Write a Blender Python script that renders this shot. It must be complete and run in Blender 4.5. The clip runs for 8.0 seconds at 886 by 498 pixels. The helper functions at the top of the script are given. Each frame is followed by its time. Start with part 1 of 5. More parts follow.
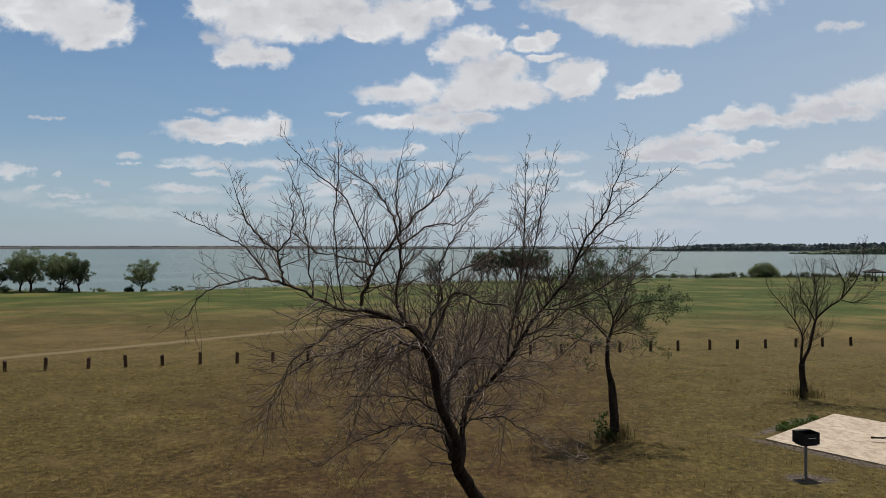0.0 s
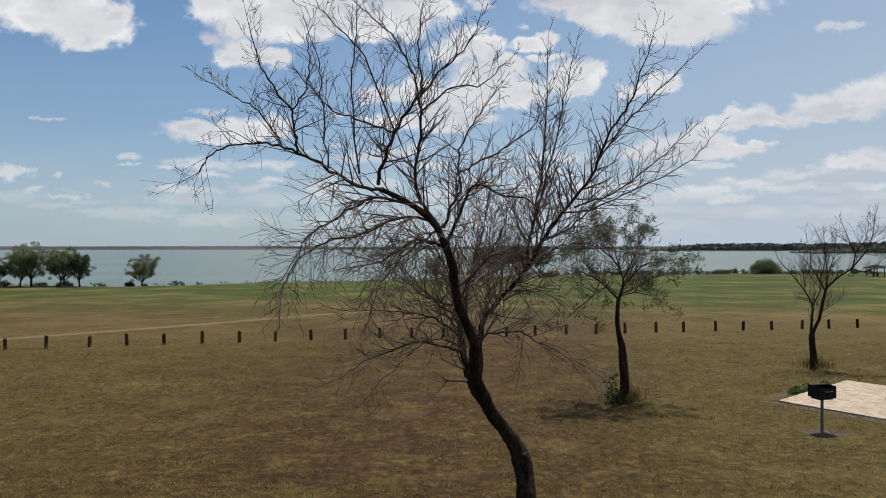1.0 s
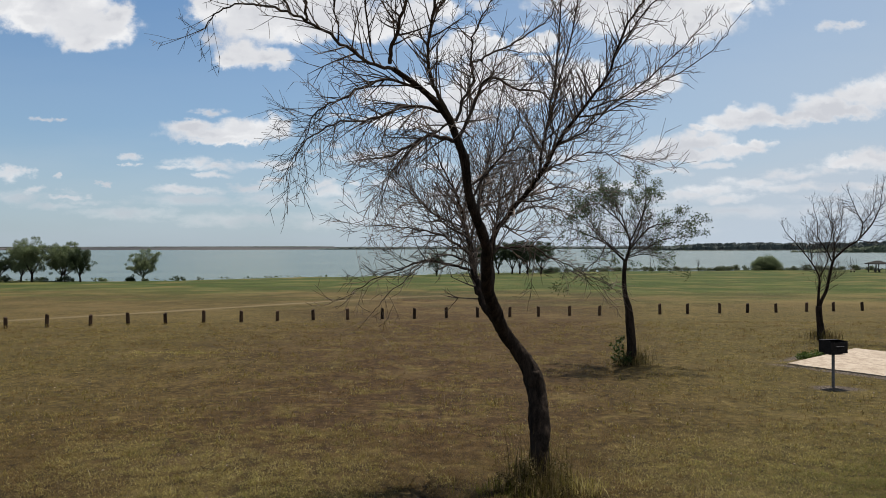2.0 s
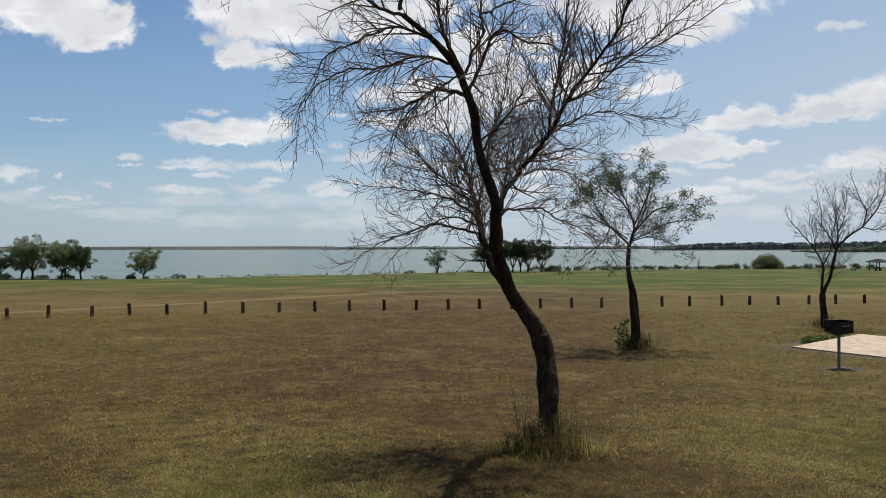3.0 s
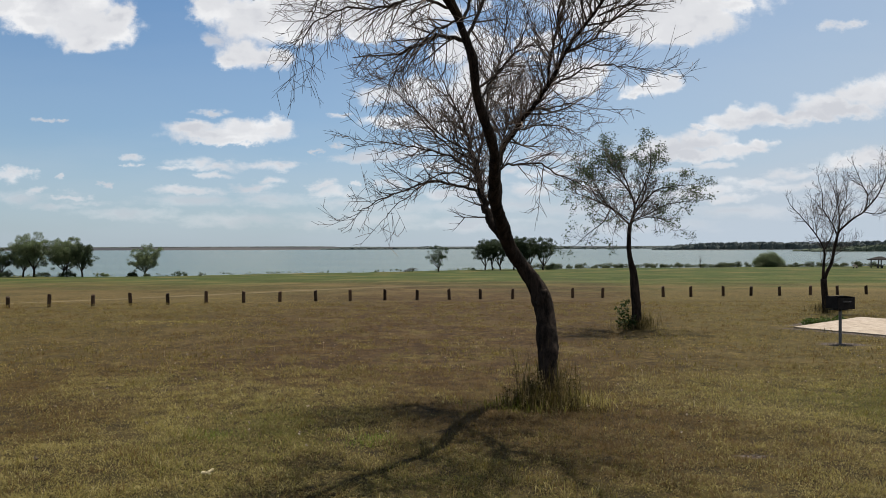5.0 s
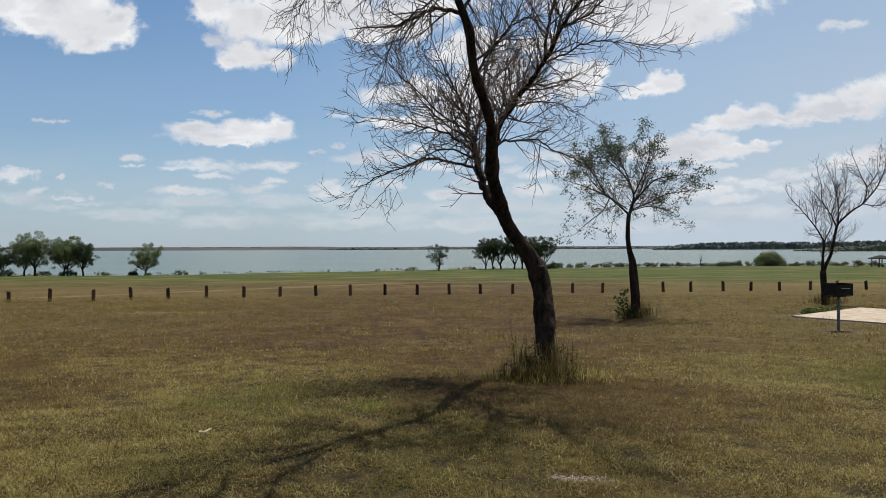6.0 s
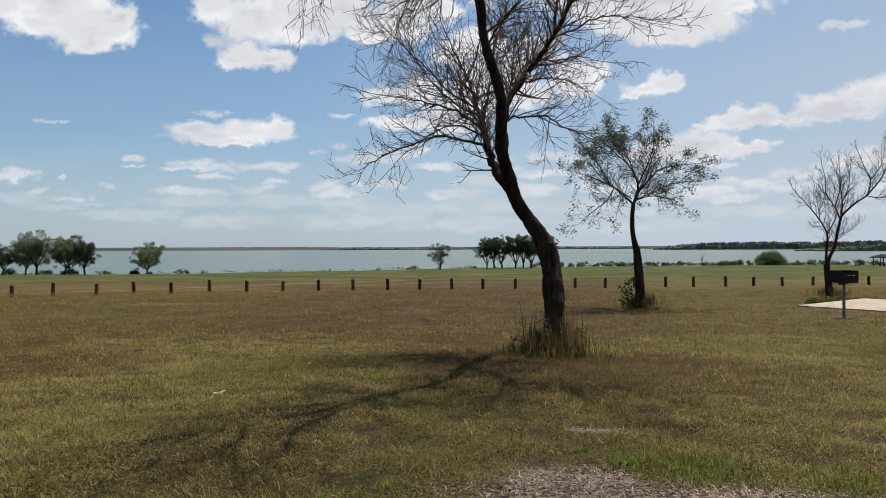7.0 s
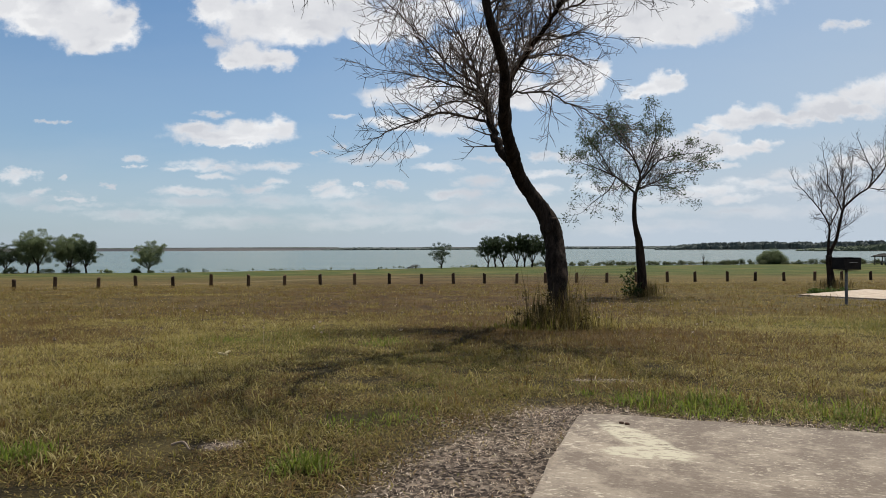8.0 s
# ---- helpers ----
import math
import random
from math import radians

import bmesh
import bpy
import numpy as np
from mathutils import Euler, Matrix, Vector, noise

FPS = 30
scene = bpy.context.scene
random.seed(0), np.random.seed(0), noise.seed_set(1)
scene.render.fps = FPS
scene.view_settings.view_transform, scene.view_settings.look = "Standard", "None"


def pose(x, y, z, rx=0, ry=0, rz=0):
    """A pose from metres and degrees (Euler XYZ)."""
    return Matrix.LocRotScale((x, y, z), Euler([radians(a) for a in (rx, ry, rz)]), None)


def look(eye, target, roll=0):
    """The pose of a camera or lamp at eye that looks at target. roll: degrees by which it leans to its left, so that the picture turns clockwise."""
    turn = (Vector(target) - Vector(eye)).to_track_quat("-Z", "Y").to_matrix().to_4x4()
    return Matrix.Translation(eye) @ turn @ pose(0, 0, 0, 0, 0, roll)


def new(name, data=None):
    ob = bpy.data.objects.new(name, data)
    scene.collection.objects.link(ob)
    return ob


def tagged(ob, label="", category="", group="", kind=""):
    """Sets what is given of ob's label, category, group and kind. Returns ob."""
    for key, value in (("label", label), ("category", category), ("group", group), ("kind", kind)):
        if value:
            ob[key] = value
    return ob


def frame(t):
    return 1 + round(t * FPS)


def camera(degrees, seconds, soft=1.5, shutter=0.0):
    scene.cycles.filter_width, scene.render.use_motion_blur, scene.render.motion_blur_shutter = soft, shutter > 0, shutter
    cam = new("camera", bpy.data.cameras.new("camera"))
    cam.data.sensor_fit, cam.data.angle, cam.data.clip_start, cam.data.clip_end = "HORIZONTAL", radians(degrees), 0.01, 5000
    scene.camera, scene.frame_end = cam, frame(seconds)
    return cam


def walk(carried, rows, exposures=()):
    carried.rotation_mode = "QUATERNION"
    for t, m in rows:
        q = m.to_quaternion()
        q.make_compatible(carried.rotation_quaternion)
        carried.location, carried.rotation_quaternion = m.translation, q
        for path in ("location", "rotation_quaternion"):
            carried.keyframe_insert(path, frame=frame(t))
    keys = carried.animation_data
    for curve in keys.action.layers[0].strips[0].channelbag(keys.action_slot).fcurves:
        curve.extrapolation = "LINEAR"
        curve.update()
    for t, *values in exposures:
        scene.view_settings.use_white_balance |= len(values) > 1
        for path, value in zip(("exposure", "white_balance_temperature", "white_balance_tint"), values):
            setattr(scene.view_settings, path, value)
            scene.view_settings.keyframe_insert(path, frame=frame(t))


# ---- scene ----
# ---------------- camera and its path ----------------
cam = camera(66.0, 8.0, soft=0.9)
PATH = [
    # seconds, x, y, z, pitch, roll, yaw
    (0.0, 0.0, 0.0, 5.0, -0.18, 0.0, 0.0),
    (0.5, -0.108, 0.17, 4.42, -0.162, 0.02, 0.009),
    (1.0, -0.193, 0.31, 3.857, -0.153, 0.07, 0.018),
    (1.5, -0.268, 0.403, 3.307, -0.134, 0.09, 0.027),
    (2.0, -0.312, 0.515, 2.797, -0.134, 0.12, 0.064),
    (3.5, -0.424, 0.587, 2.229, -0.125, 0.15, 0.091),
    (4.0, -0.417, 0.614, 2.085, -0.125, 0.19, 0.118),
    (4.5, -0.403, 0.611, 1.942, -0.125, 0.19, 0.155),
    (6.0, -0.342, 0.554, 1.508, -0.098, 0.24, 0.246),
    (6.5, -0.379, 0.546, 1.36, -0.089, 0.27, 0.273),
    (7.0, -0.442, 0.554, 1.22, -0.08, 0.27, 0.31),
    (7.5, -0.454, 0.549, 1.067, -0.071, 0.28, 0.355),
    (8.0, -0.469, 0.547, 0.923, -0.062, 0.28, 0.401),
]
walk(cam, [(t, pose(x, y, z, 90 + p, r, w)) for t, x, y, z, p, r, w in PATH],
     exposures=[(0.0, 0.24), (1.0, 0.37), (2.0, 0.45), (3.5, 0.47), (8.0, 0.47)])

# ---------------- sun, sky and clouds ----------------
SUN_UP, SUN_TURN = radians(64.5), radians(25.0)      # height, and turn from +y towards +x
sun_way = Vector((math.sin(SUN_TURN) * math.cos(SUN_UP), math.cos(SUN_TURN) * math.cos(SUN_UP), math.sin(SUN_UP)))
sun = new("sun", bpy.data.lights.new("sun", "SUN"))
sun.data.energy, sun.data.angle, sun.data.color = 5.0, radians(0.53), (1.0, 0.95, 0.87)
sun.matrix_world = look((0, 0, 60), Vector((0, 0, 60)) - sun_way)


def nodes_of(tree):
    """A short way to add a node and wire its inputs."""
    def n(kind, *args, op=None, data=None, blend=None, dims=None, interp=None, clamp=None):
        node = tree.nodes.new(kind)
        if op:
            node.operation = op
        if data:
            node.data_type = data
        if blend:
            node.blend_type = blend
        if dims:
            node.noise_dimensions = dims
        if interp:
            node.interpolation_type = interp
        if clamp:
            node.use_clamp = True
        for i, a in enumerate(args):
            if a is None:
                continue
            if isinstance(a, bpy.types.NodeSocket):
                tree.links.new(a, node.inputs[i])
            else:
                node.inputs[i].default_value = a
        return node
    return n


def math_of(n):
    def m(op, a, b=None, c=None, clamp=False):
        return n("ShaderNodeMath", a, b, c, op=op, clamp=clamp).outputs[0]
    return m


def ramp_of(n, fac, stops, ease="EASE"):
    r = n("ShaderNodeValToRGB", fac)
    r.color_ramp.interpolation = ease
    while len(r.color_ramp.elements) < len(stops):
        r.color_ramp.elements.new(0.5)
    for e, (p, c) in zip(r.color_ramp.elements, stops):
        e.position, e.color = p, (*c, 1) if len(c) == 3 else c
    return r.outputs[0]


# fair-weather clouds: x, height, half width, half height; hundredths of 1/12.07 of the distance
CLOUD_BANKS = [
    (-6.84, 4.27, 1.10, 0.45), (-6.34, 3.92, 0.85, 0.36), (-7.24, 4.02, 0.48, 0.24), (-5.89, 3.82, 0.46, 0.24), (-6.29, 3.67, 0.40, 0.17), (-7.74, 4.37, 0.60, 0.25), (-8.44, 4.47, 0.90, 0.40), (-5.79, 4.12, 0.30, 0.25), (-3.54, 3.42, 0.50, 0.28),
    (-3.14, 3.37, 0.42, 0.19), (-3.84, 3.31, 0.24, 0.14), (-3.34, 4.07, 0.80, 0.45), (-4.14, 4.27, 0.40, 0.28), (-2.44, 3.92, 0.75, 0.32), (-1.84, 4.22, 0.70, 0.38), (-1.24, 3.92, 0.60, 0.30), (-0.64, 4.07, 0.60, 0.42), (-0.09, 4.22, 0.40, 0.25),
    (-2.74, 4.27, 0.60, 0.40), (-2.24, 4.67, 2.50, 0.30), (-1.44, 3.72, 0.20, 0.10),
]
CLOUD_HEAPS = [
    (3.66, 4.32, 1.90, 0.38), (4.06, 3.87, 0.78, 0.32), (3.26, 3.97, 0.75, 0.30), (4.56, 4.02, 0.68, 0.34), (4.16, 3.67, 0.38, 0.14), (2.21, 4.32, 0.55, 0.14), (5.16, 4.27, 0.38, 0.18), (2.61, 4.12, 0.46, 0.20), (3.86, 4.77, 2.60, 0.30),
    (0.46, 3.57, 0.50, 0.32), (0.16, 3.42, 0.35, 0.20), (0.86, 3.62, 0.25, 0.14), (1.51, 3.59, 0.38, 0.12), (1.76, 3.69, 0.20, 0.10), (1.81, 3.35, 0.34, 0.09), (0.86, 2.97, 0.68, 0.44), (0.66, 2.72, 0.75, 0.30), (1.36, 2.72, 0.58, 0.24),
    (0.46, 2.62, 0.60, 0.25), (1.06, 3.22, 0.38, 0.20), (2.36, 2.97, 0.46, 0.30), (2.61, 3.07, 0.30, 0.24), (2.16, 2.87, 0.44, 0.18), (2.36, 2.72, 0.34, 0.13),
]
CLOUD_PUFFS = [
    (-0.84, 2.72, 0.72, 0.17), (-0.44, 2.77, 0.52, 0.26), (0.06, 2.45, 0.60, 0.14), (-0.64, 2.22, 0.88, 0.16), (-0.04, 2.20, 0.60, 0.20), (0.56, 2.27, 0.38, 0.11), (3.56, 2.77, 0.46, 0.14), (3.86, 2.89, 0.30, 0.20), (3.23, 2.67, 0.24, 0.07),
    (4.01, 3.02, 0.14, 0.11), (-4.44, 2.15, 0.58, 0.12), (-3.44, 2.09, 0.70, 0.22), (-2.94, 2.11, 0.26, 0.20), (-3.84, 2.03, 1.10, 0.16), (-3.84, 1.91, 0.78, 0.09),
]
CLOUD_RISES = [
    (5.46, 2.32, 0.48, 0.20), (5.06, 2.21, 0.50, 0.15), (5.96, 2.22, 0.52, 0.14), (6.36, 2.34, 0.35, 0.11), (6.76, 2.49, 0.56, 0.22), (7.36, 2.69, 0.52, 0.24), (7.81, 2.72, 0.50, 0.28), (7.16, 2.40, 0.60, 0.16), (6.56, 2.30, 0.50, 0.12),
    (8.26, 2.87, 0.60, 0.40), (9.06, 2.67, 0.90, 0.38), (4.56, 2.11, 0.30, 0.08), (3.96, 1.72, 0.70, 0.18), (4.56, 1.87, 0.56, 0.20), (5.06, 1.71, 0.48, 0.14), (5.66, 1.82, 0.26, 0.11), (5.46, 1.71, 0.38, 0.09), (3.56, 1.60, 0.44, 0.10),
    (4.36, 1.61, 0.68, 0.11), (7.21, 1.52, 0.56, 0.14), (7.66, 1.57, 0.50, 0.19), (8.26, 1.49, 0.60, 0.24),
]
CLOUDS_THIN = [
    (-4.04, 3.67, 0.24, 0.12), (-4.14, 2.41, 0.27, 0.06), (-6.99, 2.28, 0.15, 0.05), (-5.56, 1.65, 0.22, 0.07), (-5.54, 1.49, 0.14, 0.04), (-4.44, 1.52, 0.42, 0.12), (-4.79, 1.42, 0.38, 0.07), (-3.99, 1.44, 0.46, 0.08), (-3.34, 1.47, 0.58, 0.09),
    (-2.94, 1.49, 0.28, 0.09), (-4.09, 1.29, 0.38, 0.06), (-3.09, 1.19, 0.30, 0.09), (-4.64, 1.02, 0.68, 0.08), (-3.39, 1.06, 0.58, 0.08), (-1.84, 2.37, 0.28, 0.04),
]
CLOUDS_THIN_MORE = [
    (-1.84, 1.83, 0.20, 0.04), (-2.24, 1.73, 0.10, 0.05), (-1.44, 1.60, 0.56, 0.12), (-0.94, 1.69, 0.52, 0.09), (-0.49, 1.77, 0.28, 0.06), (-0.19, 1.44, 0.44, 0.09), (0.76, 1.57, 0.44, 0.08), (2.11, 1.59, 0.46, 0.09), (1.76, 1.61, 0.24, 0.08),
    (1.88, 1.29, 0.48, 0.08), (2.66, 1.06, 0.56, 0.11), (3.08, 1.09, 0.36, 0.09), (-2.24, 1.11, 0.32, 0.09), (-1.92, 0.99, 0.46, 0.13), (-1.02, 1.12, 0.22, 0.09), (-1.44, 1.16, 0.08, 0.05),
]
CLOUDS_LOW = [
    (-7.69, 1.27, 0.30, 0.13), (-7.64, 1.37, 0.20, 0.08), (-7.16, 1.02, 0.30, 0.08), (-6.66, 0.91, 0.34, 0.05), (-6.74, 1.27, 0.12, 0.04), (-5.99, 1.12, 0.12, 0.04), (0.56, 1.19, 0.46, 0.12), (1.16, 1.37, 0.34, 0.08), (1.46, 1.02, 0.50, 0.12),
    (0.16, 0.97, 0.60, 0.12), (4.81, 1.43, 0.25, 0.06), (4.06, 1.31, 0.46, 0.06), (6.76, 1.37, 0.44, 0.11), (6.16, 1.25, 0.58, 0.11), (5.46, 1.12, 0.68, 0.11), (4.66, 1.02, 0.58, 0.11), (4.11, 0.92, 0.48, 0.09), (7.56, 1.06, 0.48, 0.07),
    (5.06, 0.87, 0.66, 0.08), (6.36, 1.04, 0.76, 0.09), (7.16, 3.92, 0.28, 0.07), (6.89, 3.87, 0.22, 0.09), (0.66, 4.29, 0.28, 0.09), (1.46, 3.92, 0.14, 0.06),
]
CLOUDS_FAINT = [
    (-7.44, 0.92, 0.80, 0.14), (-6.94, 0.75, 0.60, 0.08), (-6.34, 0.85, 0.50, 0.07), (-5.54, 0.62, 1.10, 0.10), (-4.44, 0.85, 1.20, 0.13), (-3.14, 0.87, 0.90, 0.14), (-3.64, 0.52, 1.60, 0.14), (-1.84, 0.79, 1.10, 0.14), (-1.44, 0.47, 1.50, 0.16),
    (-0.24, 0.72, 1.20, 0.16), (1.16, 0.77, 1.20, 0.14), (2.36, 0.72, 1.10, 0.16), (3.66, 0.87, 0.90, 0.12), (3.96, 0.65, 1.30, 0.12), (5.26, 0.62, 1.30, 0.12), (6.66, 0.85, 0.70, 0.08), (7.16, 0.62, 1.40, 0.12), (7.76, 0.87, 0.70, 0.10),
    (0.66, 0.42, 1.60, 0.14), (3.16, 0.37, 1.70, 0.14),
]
world = bpy.data.worlds.new("sky")
scene.world, world.use_nodes = world, True
wt = world.node_tree
wt.nodes.clear()
n = nodes_of(wt)
m = math_of(n)
way = n("ShaderNodeTexCoord").outputs["Generated"]
dirs = n("ShaderNodeSeparateXYZ", way).outputs
ahead = m("MAXIMUM", m("ABSOLUTE", dirs[1]), 0.12)
cu = m("MULTIPLY", m("DIVIDE", dirs[0], ahead), 12.07)
cv = m("MULTIPLY", m("DIVIDE", dirs[2], ahead), 12.07)
flat = n("ShaderNodeCombineXYZ", cu, cv, 0.0).outputs[0]
billow = n("ShaderNodeTexNoise", n("ShaderNodeVectorMath", flat, (1.0, 1.5, 1.0), op="MULTIPLY").outputs[0], None, 1.7, 7.0, 0.62, dims="2D").outputs
shift = n("ShaderNodeVectorMath", billow["Color"], (0.5, 0.5, 0.5), op="SUBTRACT").outputs[0]
bent = n("ShaderNodeVectorMath", shift, (0.62, 0.4, 0.0), flat, op="MULTIPLY_ADD").outputs[0]
streaky = n("ShaderNodeVectorMath", shift, (1.2, 0.3, 0.0), flat, op="MULTIPLY_ADD").outputs[0]


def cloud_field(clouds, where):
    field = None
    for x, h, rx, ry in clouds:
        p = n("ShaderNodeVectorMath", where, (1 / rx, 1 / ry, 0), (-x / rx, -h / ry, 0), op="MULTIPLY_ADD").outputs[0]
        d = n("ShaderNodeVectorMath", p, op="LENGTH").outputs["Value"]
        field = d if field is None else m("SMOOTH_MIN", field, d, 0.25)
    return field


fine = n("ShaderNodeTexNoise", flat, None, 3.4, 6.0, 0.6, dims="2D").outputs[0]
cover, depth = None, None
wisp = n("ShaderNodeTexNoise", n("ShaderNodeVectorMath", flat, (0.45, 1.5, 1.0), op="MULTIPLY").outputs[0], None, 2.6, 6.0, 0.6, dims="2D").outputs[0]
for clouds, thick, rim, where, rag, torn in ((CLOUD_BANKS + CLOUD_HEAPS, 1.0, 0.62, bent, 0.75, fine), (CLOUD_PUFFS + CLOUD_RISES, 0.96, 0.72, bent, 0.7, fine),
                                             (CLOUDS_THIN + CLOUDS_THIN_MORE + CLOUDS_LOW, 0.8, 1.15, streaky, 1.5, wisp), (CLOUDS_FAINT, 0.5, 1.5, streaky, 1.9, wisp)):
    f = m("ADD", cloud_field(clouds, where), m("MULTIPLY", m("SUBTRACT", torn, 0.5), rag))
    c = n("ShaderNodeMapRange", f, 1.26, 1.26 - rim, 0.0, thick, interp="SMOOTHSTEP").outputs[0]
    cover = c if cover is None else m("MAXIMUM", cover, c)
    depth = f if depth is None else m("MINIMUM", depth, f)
# clouds overhead, above the view
high = n("ShaderNodeTexNoise", way, None, 3.2, 6.0, 0.55).outputs[0]
over = n("ShaderNodeMapRange", high, 0.52, 0.62, 0.0, 0.9, interp="SMOOTHSTEP").outputs[0]
cover = m("MAXIMUM", cover, m("MULTIPLY", over, n("ShaderNodeMapRange", cv, 5.0, 6.5, 0.0, 1.0).outputs[0]))
sky = n("ShaderNodeTexSky")
sky.sky_type, sky.sun_disc, sky.sun_elevation, sky.sun_rotation = "NISHITA", False, SUN_UP, SUN_TURN
sky.altitude, sky.air_density, sky.dust_density, sky.ozone_density = 60, 1.0, 1.2, 2.0
lump = n("ShaderNodeTexNoise", n("ShaderNodeVectorMath", bent, (1.0, 2.0, 1.0), op="MULTIPLY").outputs[0], None, 0.75, 3.0, 0.5, dims="2D").outputs[0]
# undersides and folds are greyer
body = m("ADD", m("MULTIPLY", m("SUBTRACT", lump, 0.5), 1.1), m("MULTIPLY", m("SUBTRACT", m("MINIMUM", depth, 1.2), 0.6), 0.3))
cloud_colour = ramp_of(n, m("ADD", body, 0.5), [(0.2, (6.25, 6.4, 6.85)), (0.46, (7.45, 7.55, 7.85)), (0.72, (8.85, 8.9, 9.05))])
tinted = n("ShaderNodeMix", 1.0, data="RGBA", blend="MULTIPLY")
wt.links.new(sky.outputs[0], tinted.inputs[6])
tinted.inputs[7].default_value = (0.6, 0.83, 0.975, 1)
veil = n("ShaderNodeTexNoise", n("ShaderNodeVectorMath", flat, (0.35, 1.6, 1.0), op="MULTIPLY").outputs[0], None, 1.3, 4.0, 0.5, dims="2D").outputs[0]
low = ramp_of(n, m("ADD", m("DIVIDE", cv, 6.0), m("MULTIPLY", m("SUBTRACT", veil, 0.5), 0.12)), [(0.0, (0.84, 0.84, 0.84)), (0.14, (0.7, 0.7, 0.7)), (0.4, (0.38, 0.38, 0.38)), (0.8, (0.2, 0.2, 0.2))])
# hazier towards the sun's side
sunward = m("MULTIPLY", m("MINIMUM", m("MAXIMUM", cu, -3.0), 12.0), 0.046)
haze = n("ShaderNodeMix", m("ADD", low, sunward, clamp=True), data="RGBA")
wt.links.new(tinted.outputs[2], haze.inputs[6])
haze.inputs[7].default_value = (5.1, 5.9, 6.8, 1)
mixed = n("ShaderNodeMix", cover, data="RGBA")
wt.links.new(haze.outputs[2], mixed.inputs[6])
wt.links.new(cloud_colour, mixed.inputs[7])
back = n("ShaderNodeBackground", mixed.outputs[2], 0.072)
out = n("ShaderNodeOutputWorld", back.outputs[0])

# ---------------- materials ----------------
def material(name):
    mat = bpy.data.materials.new(name)
    mat.use_nodes = True
    t = mat.node_tree
    t.nodes.clear()
    k = nodes_of(t)
    bsdf = k("ShaderNodeBsdfPrincipled")
    k("ShaderNodeOutputMaterial", bsdf.outputs[0])
    return mat, t, k, math_of(k), bsdf


def place_of(k, scale=(1, 1, 1)):
    p = k("ShaderNodeNewGeometry").outputs["Position"]
    return k("ShaderNodeVectorMath", p, scale, op="MULTIPLY").outputs[0]


def noise_of(k, vec, scale, detail=5.0, rough=0.55):
    return k("ShaderNodeTexNoise", vec, None, scale, detail, rough).outputs[0]


def blend_of(t, k, fac, a, b):
    mix = k("ShaderNodeMix", fac, data="RGBA")
    for i, c in ((6, a), (7, b)):
        if isinstance(c, bpy.types.NodeSocket):
            t.links.new(c, mix.inputs[i])
        else:
            mix.inputs[i].default_value = (*c, 1)
    return mix.outputs[2]


def bump_of(t, k, bsdf, height, strength, distance):
    b = k("ShaderNodeBump")
    b.inputs["Strength"].default_value, b.inputs["Distance"].default_value = strength, distance
    t.links.new(height, b.inputs["Height"])
    t.links.new(b.outputs[0], bsdf.inputs["Normal"])


def plain(name, low, high, scale, rough=0.8, bump=0.0, stretch=(1, 1, 1), metal=0.0, local=True, spread=0.0, sheen=0.5):
    """A two-tone mottled surface; spread: how much whole objects differ from each other."""
    mat, t, k, q, bsdf = material(name)
    vec = k("ShaderNodeTexCoord").outputs["Object"] if local else k("ShaderNodeNewGeometry").outputs["Position"]
    vec = k("ShaderNodeVectorMath", vec, stretch, op="MULTIPLY").outputs[0]
    a = noise_of(k, vec, scale, 6.0, 0.6)
    b = noise_of(k, vec, scale * 7, 4.0, 0.6)
    f = q("ADD", q("MULTIPLY", a, 0.6), q("MULTIPLY", b, 0.4))
    if spread:
        f = q("ADD", f, q("MULTIPLY", q("SUBTRACT", k("ShaderNodeObjectInfo").outputs["Random"], 0.5), spread))
    t.links.new(ramp_of(k, f, [(0.36, low), (0.64, high)]), bsdf.inputs["Base Color"])
    bsdf.inputs["Roughness"].default_value, bsdf.inputs["Metallic"].default_value = rough, metal
    bsdf.inputs["Specular IOR Level"].default_value = sheen
    if bump:
        bump_of(t, k, bsdf, f, 0.9, bump)
    return mat


def leafy(name, colours, through_light=0.35):
    """Leaves or blades, each island its own tone, letting some light through."""
    mat, t, k, q, bsdf = material(name)
    isle = k("ShaderNodeNewGeometry").outputs["Random Per Island"]
    step = 1.0 / (len(colours) - 1)
    col = ramp_of(k, isle, [(i * step, c) for i, c in enumerate(colours)], "LINEAR")
    patch = noise_of(k, place_of(k), 0.9, 4.0)
    col = blend_of(t, k, k("ShaderNodeMapRange", patch, 0.35, 0.65, 0.0, 0.3).outputs[0], col, [c * 0.75 for c in colours[0]])
    t.links.new(col, bsdf.inputs["Base Color"])
    bsdf.inputs["Roughness"].default_value = 0.6
    bsdf.inputs["Specular IOR Level"].default_value = 0.145
    tr = k("ShaderNodeBsdfTranslucent", col)
    mix = k("ShaderNodeMixShader", through_light, bsdf.outputs[0], tr.outputs[0])
    t.links.new(mix.outputs[0], next(o for o in t.nodes if o.bl_idname == "ShaderNodeOutputMaterial").inputs[0])
    return mat


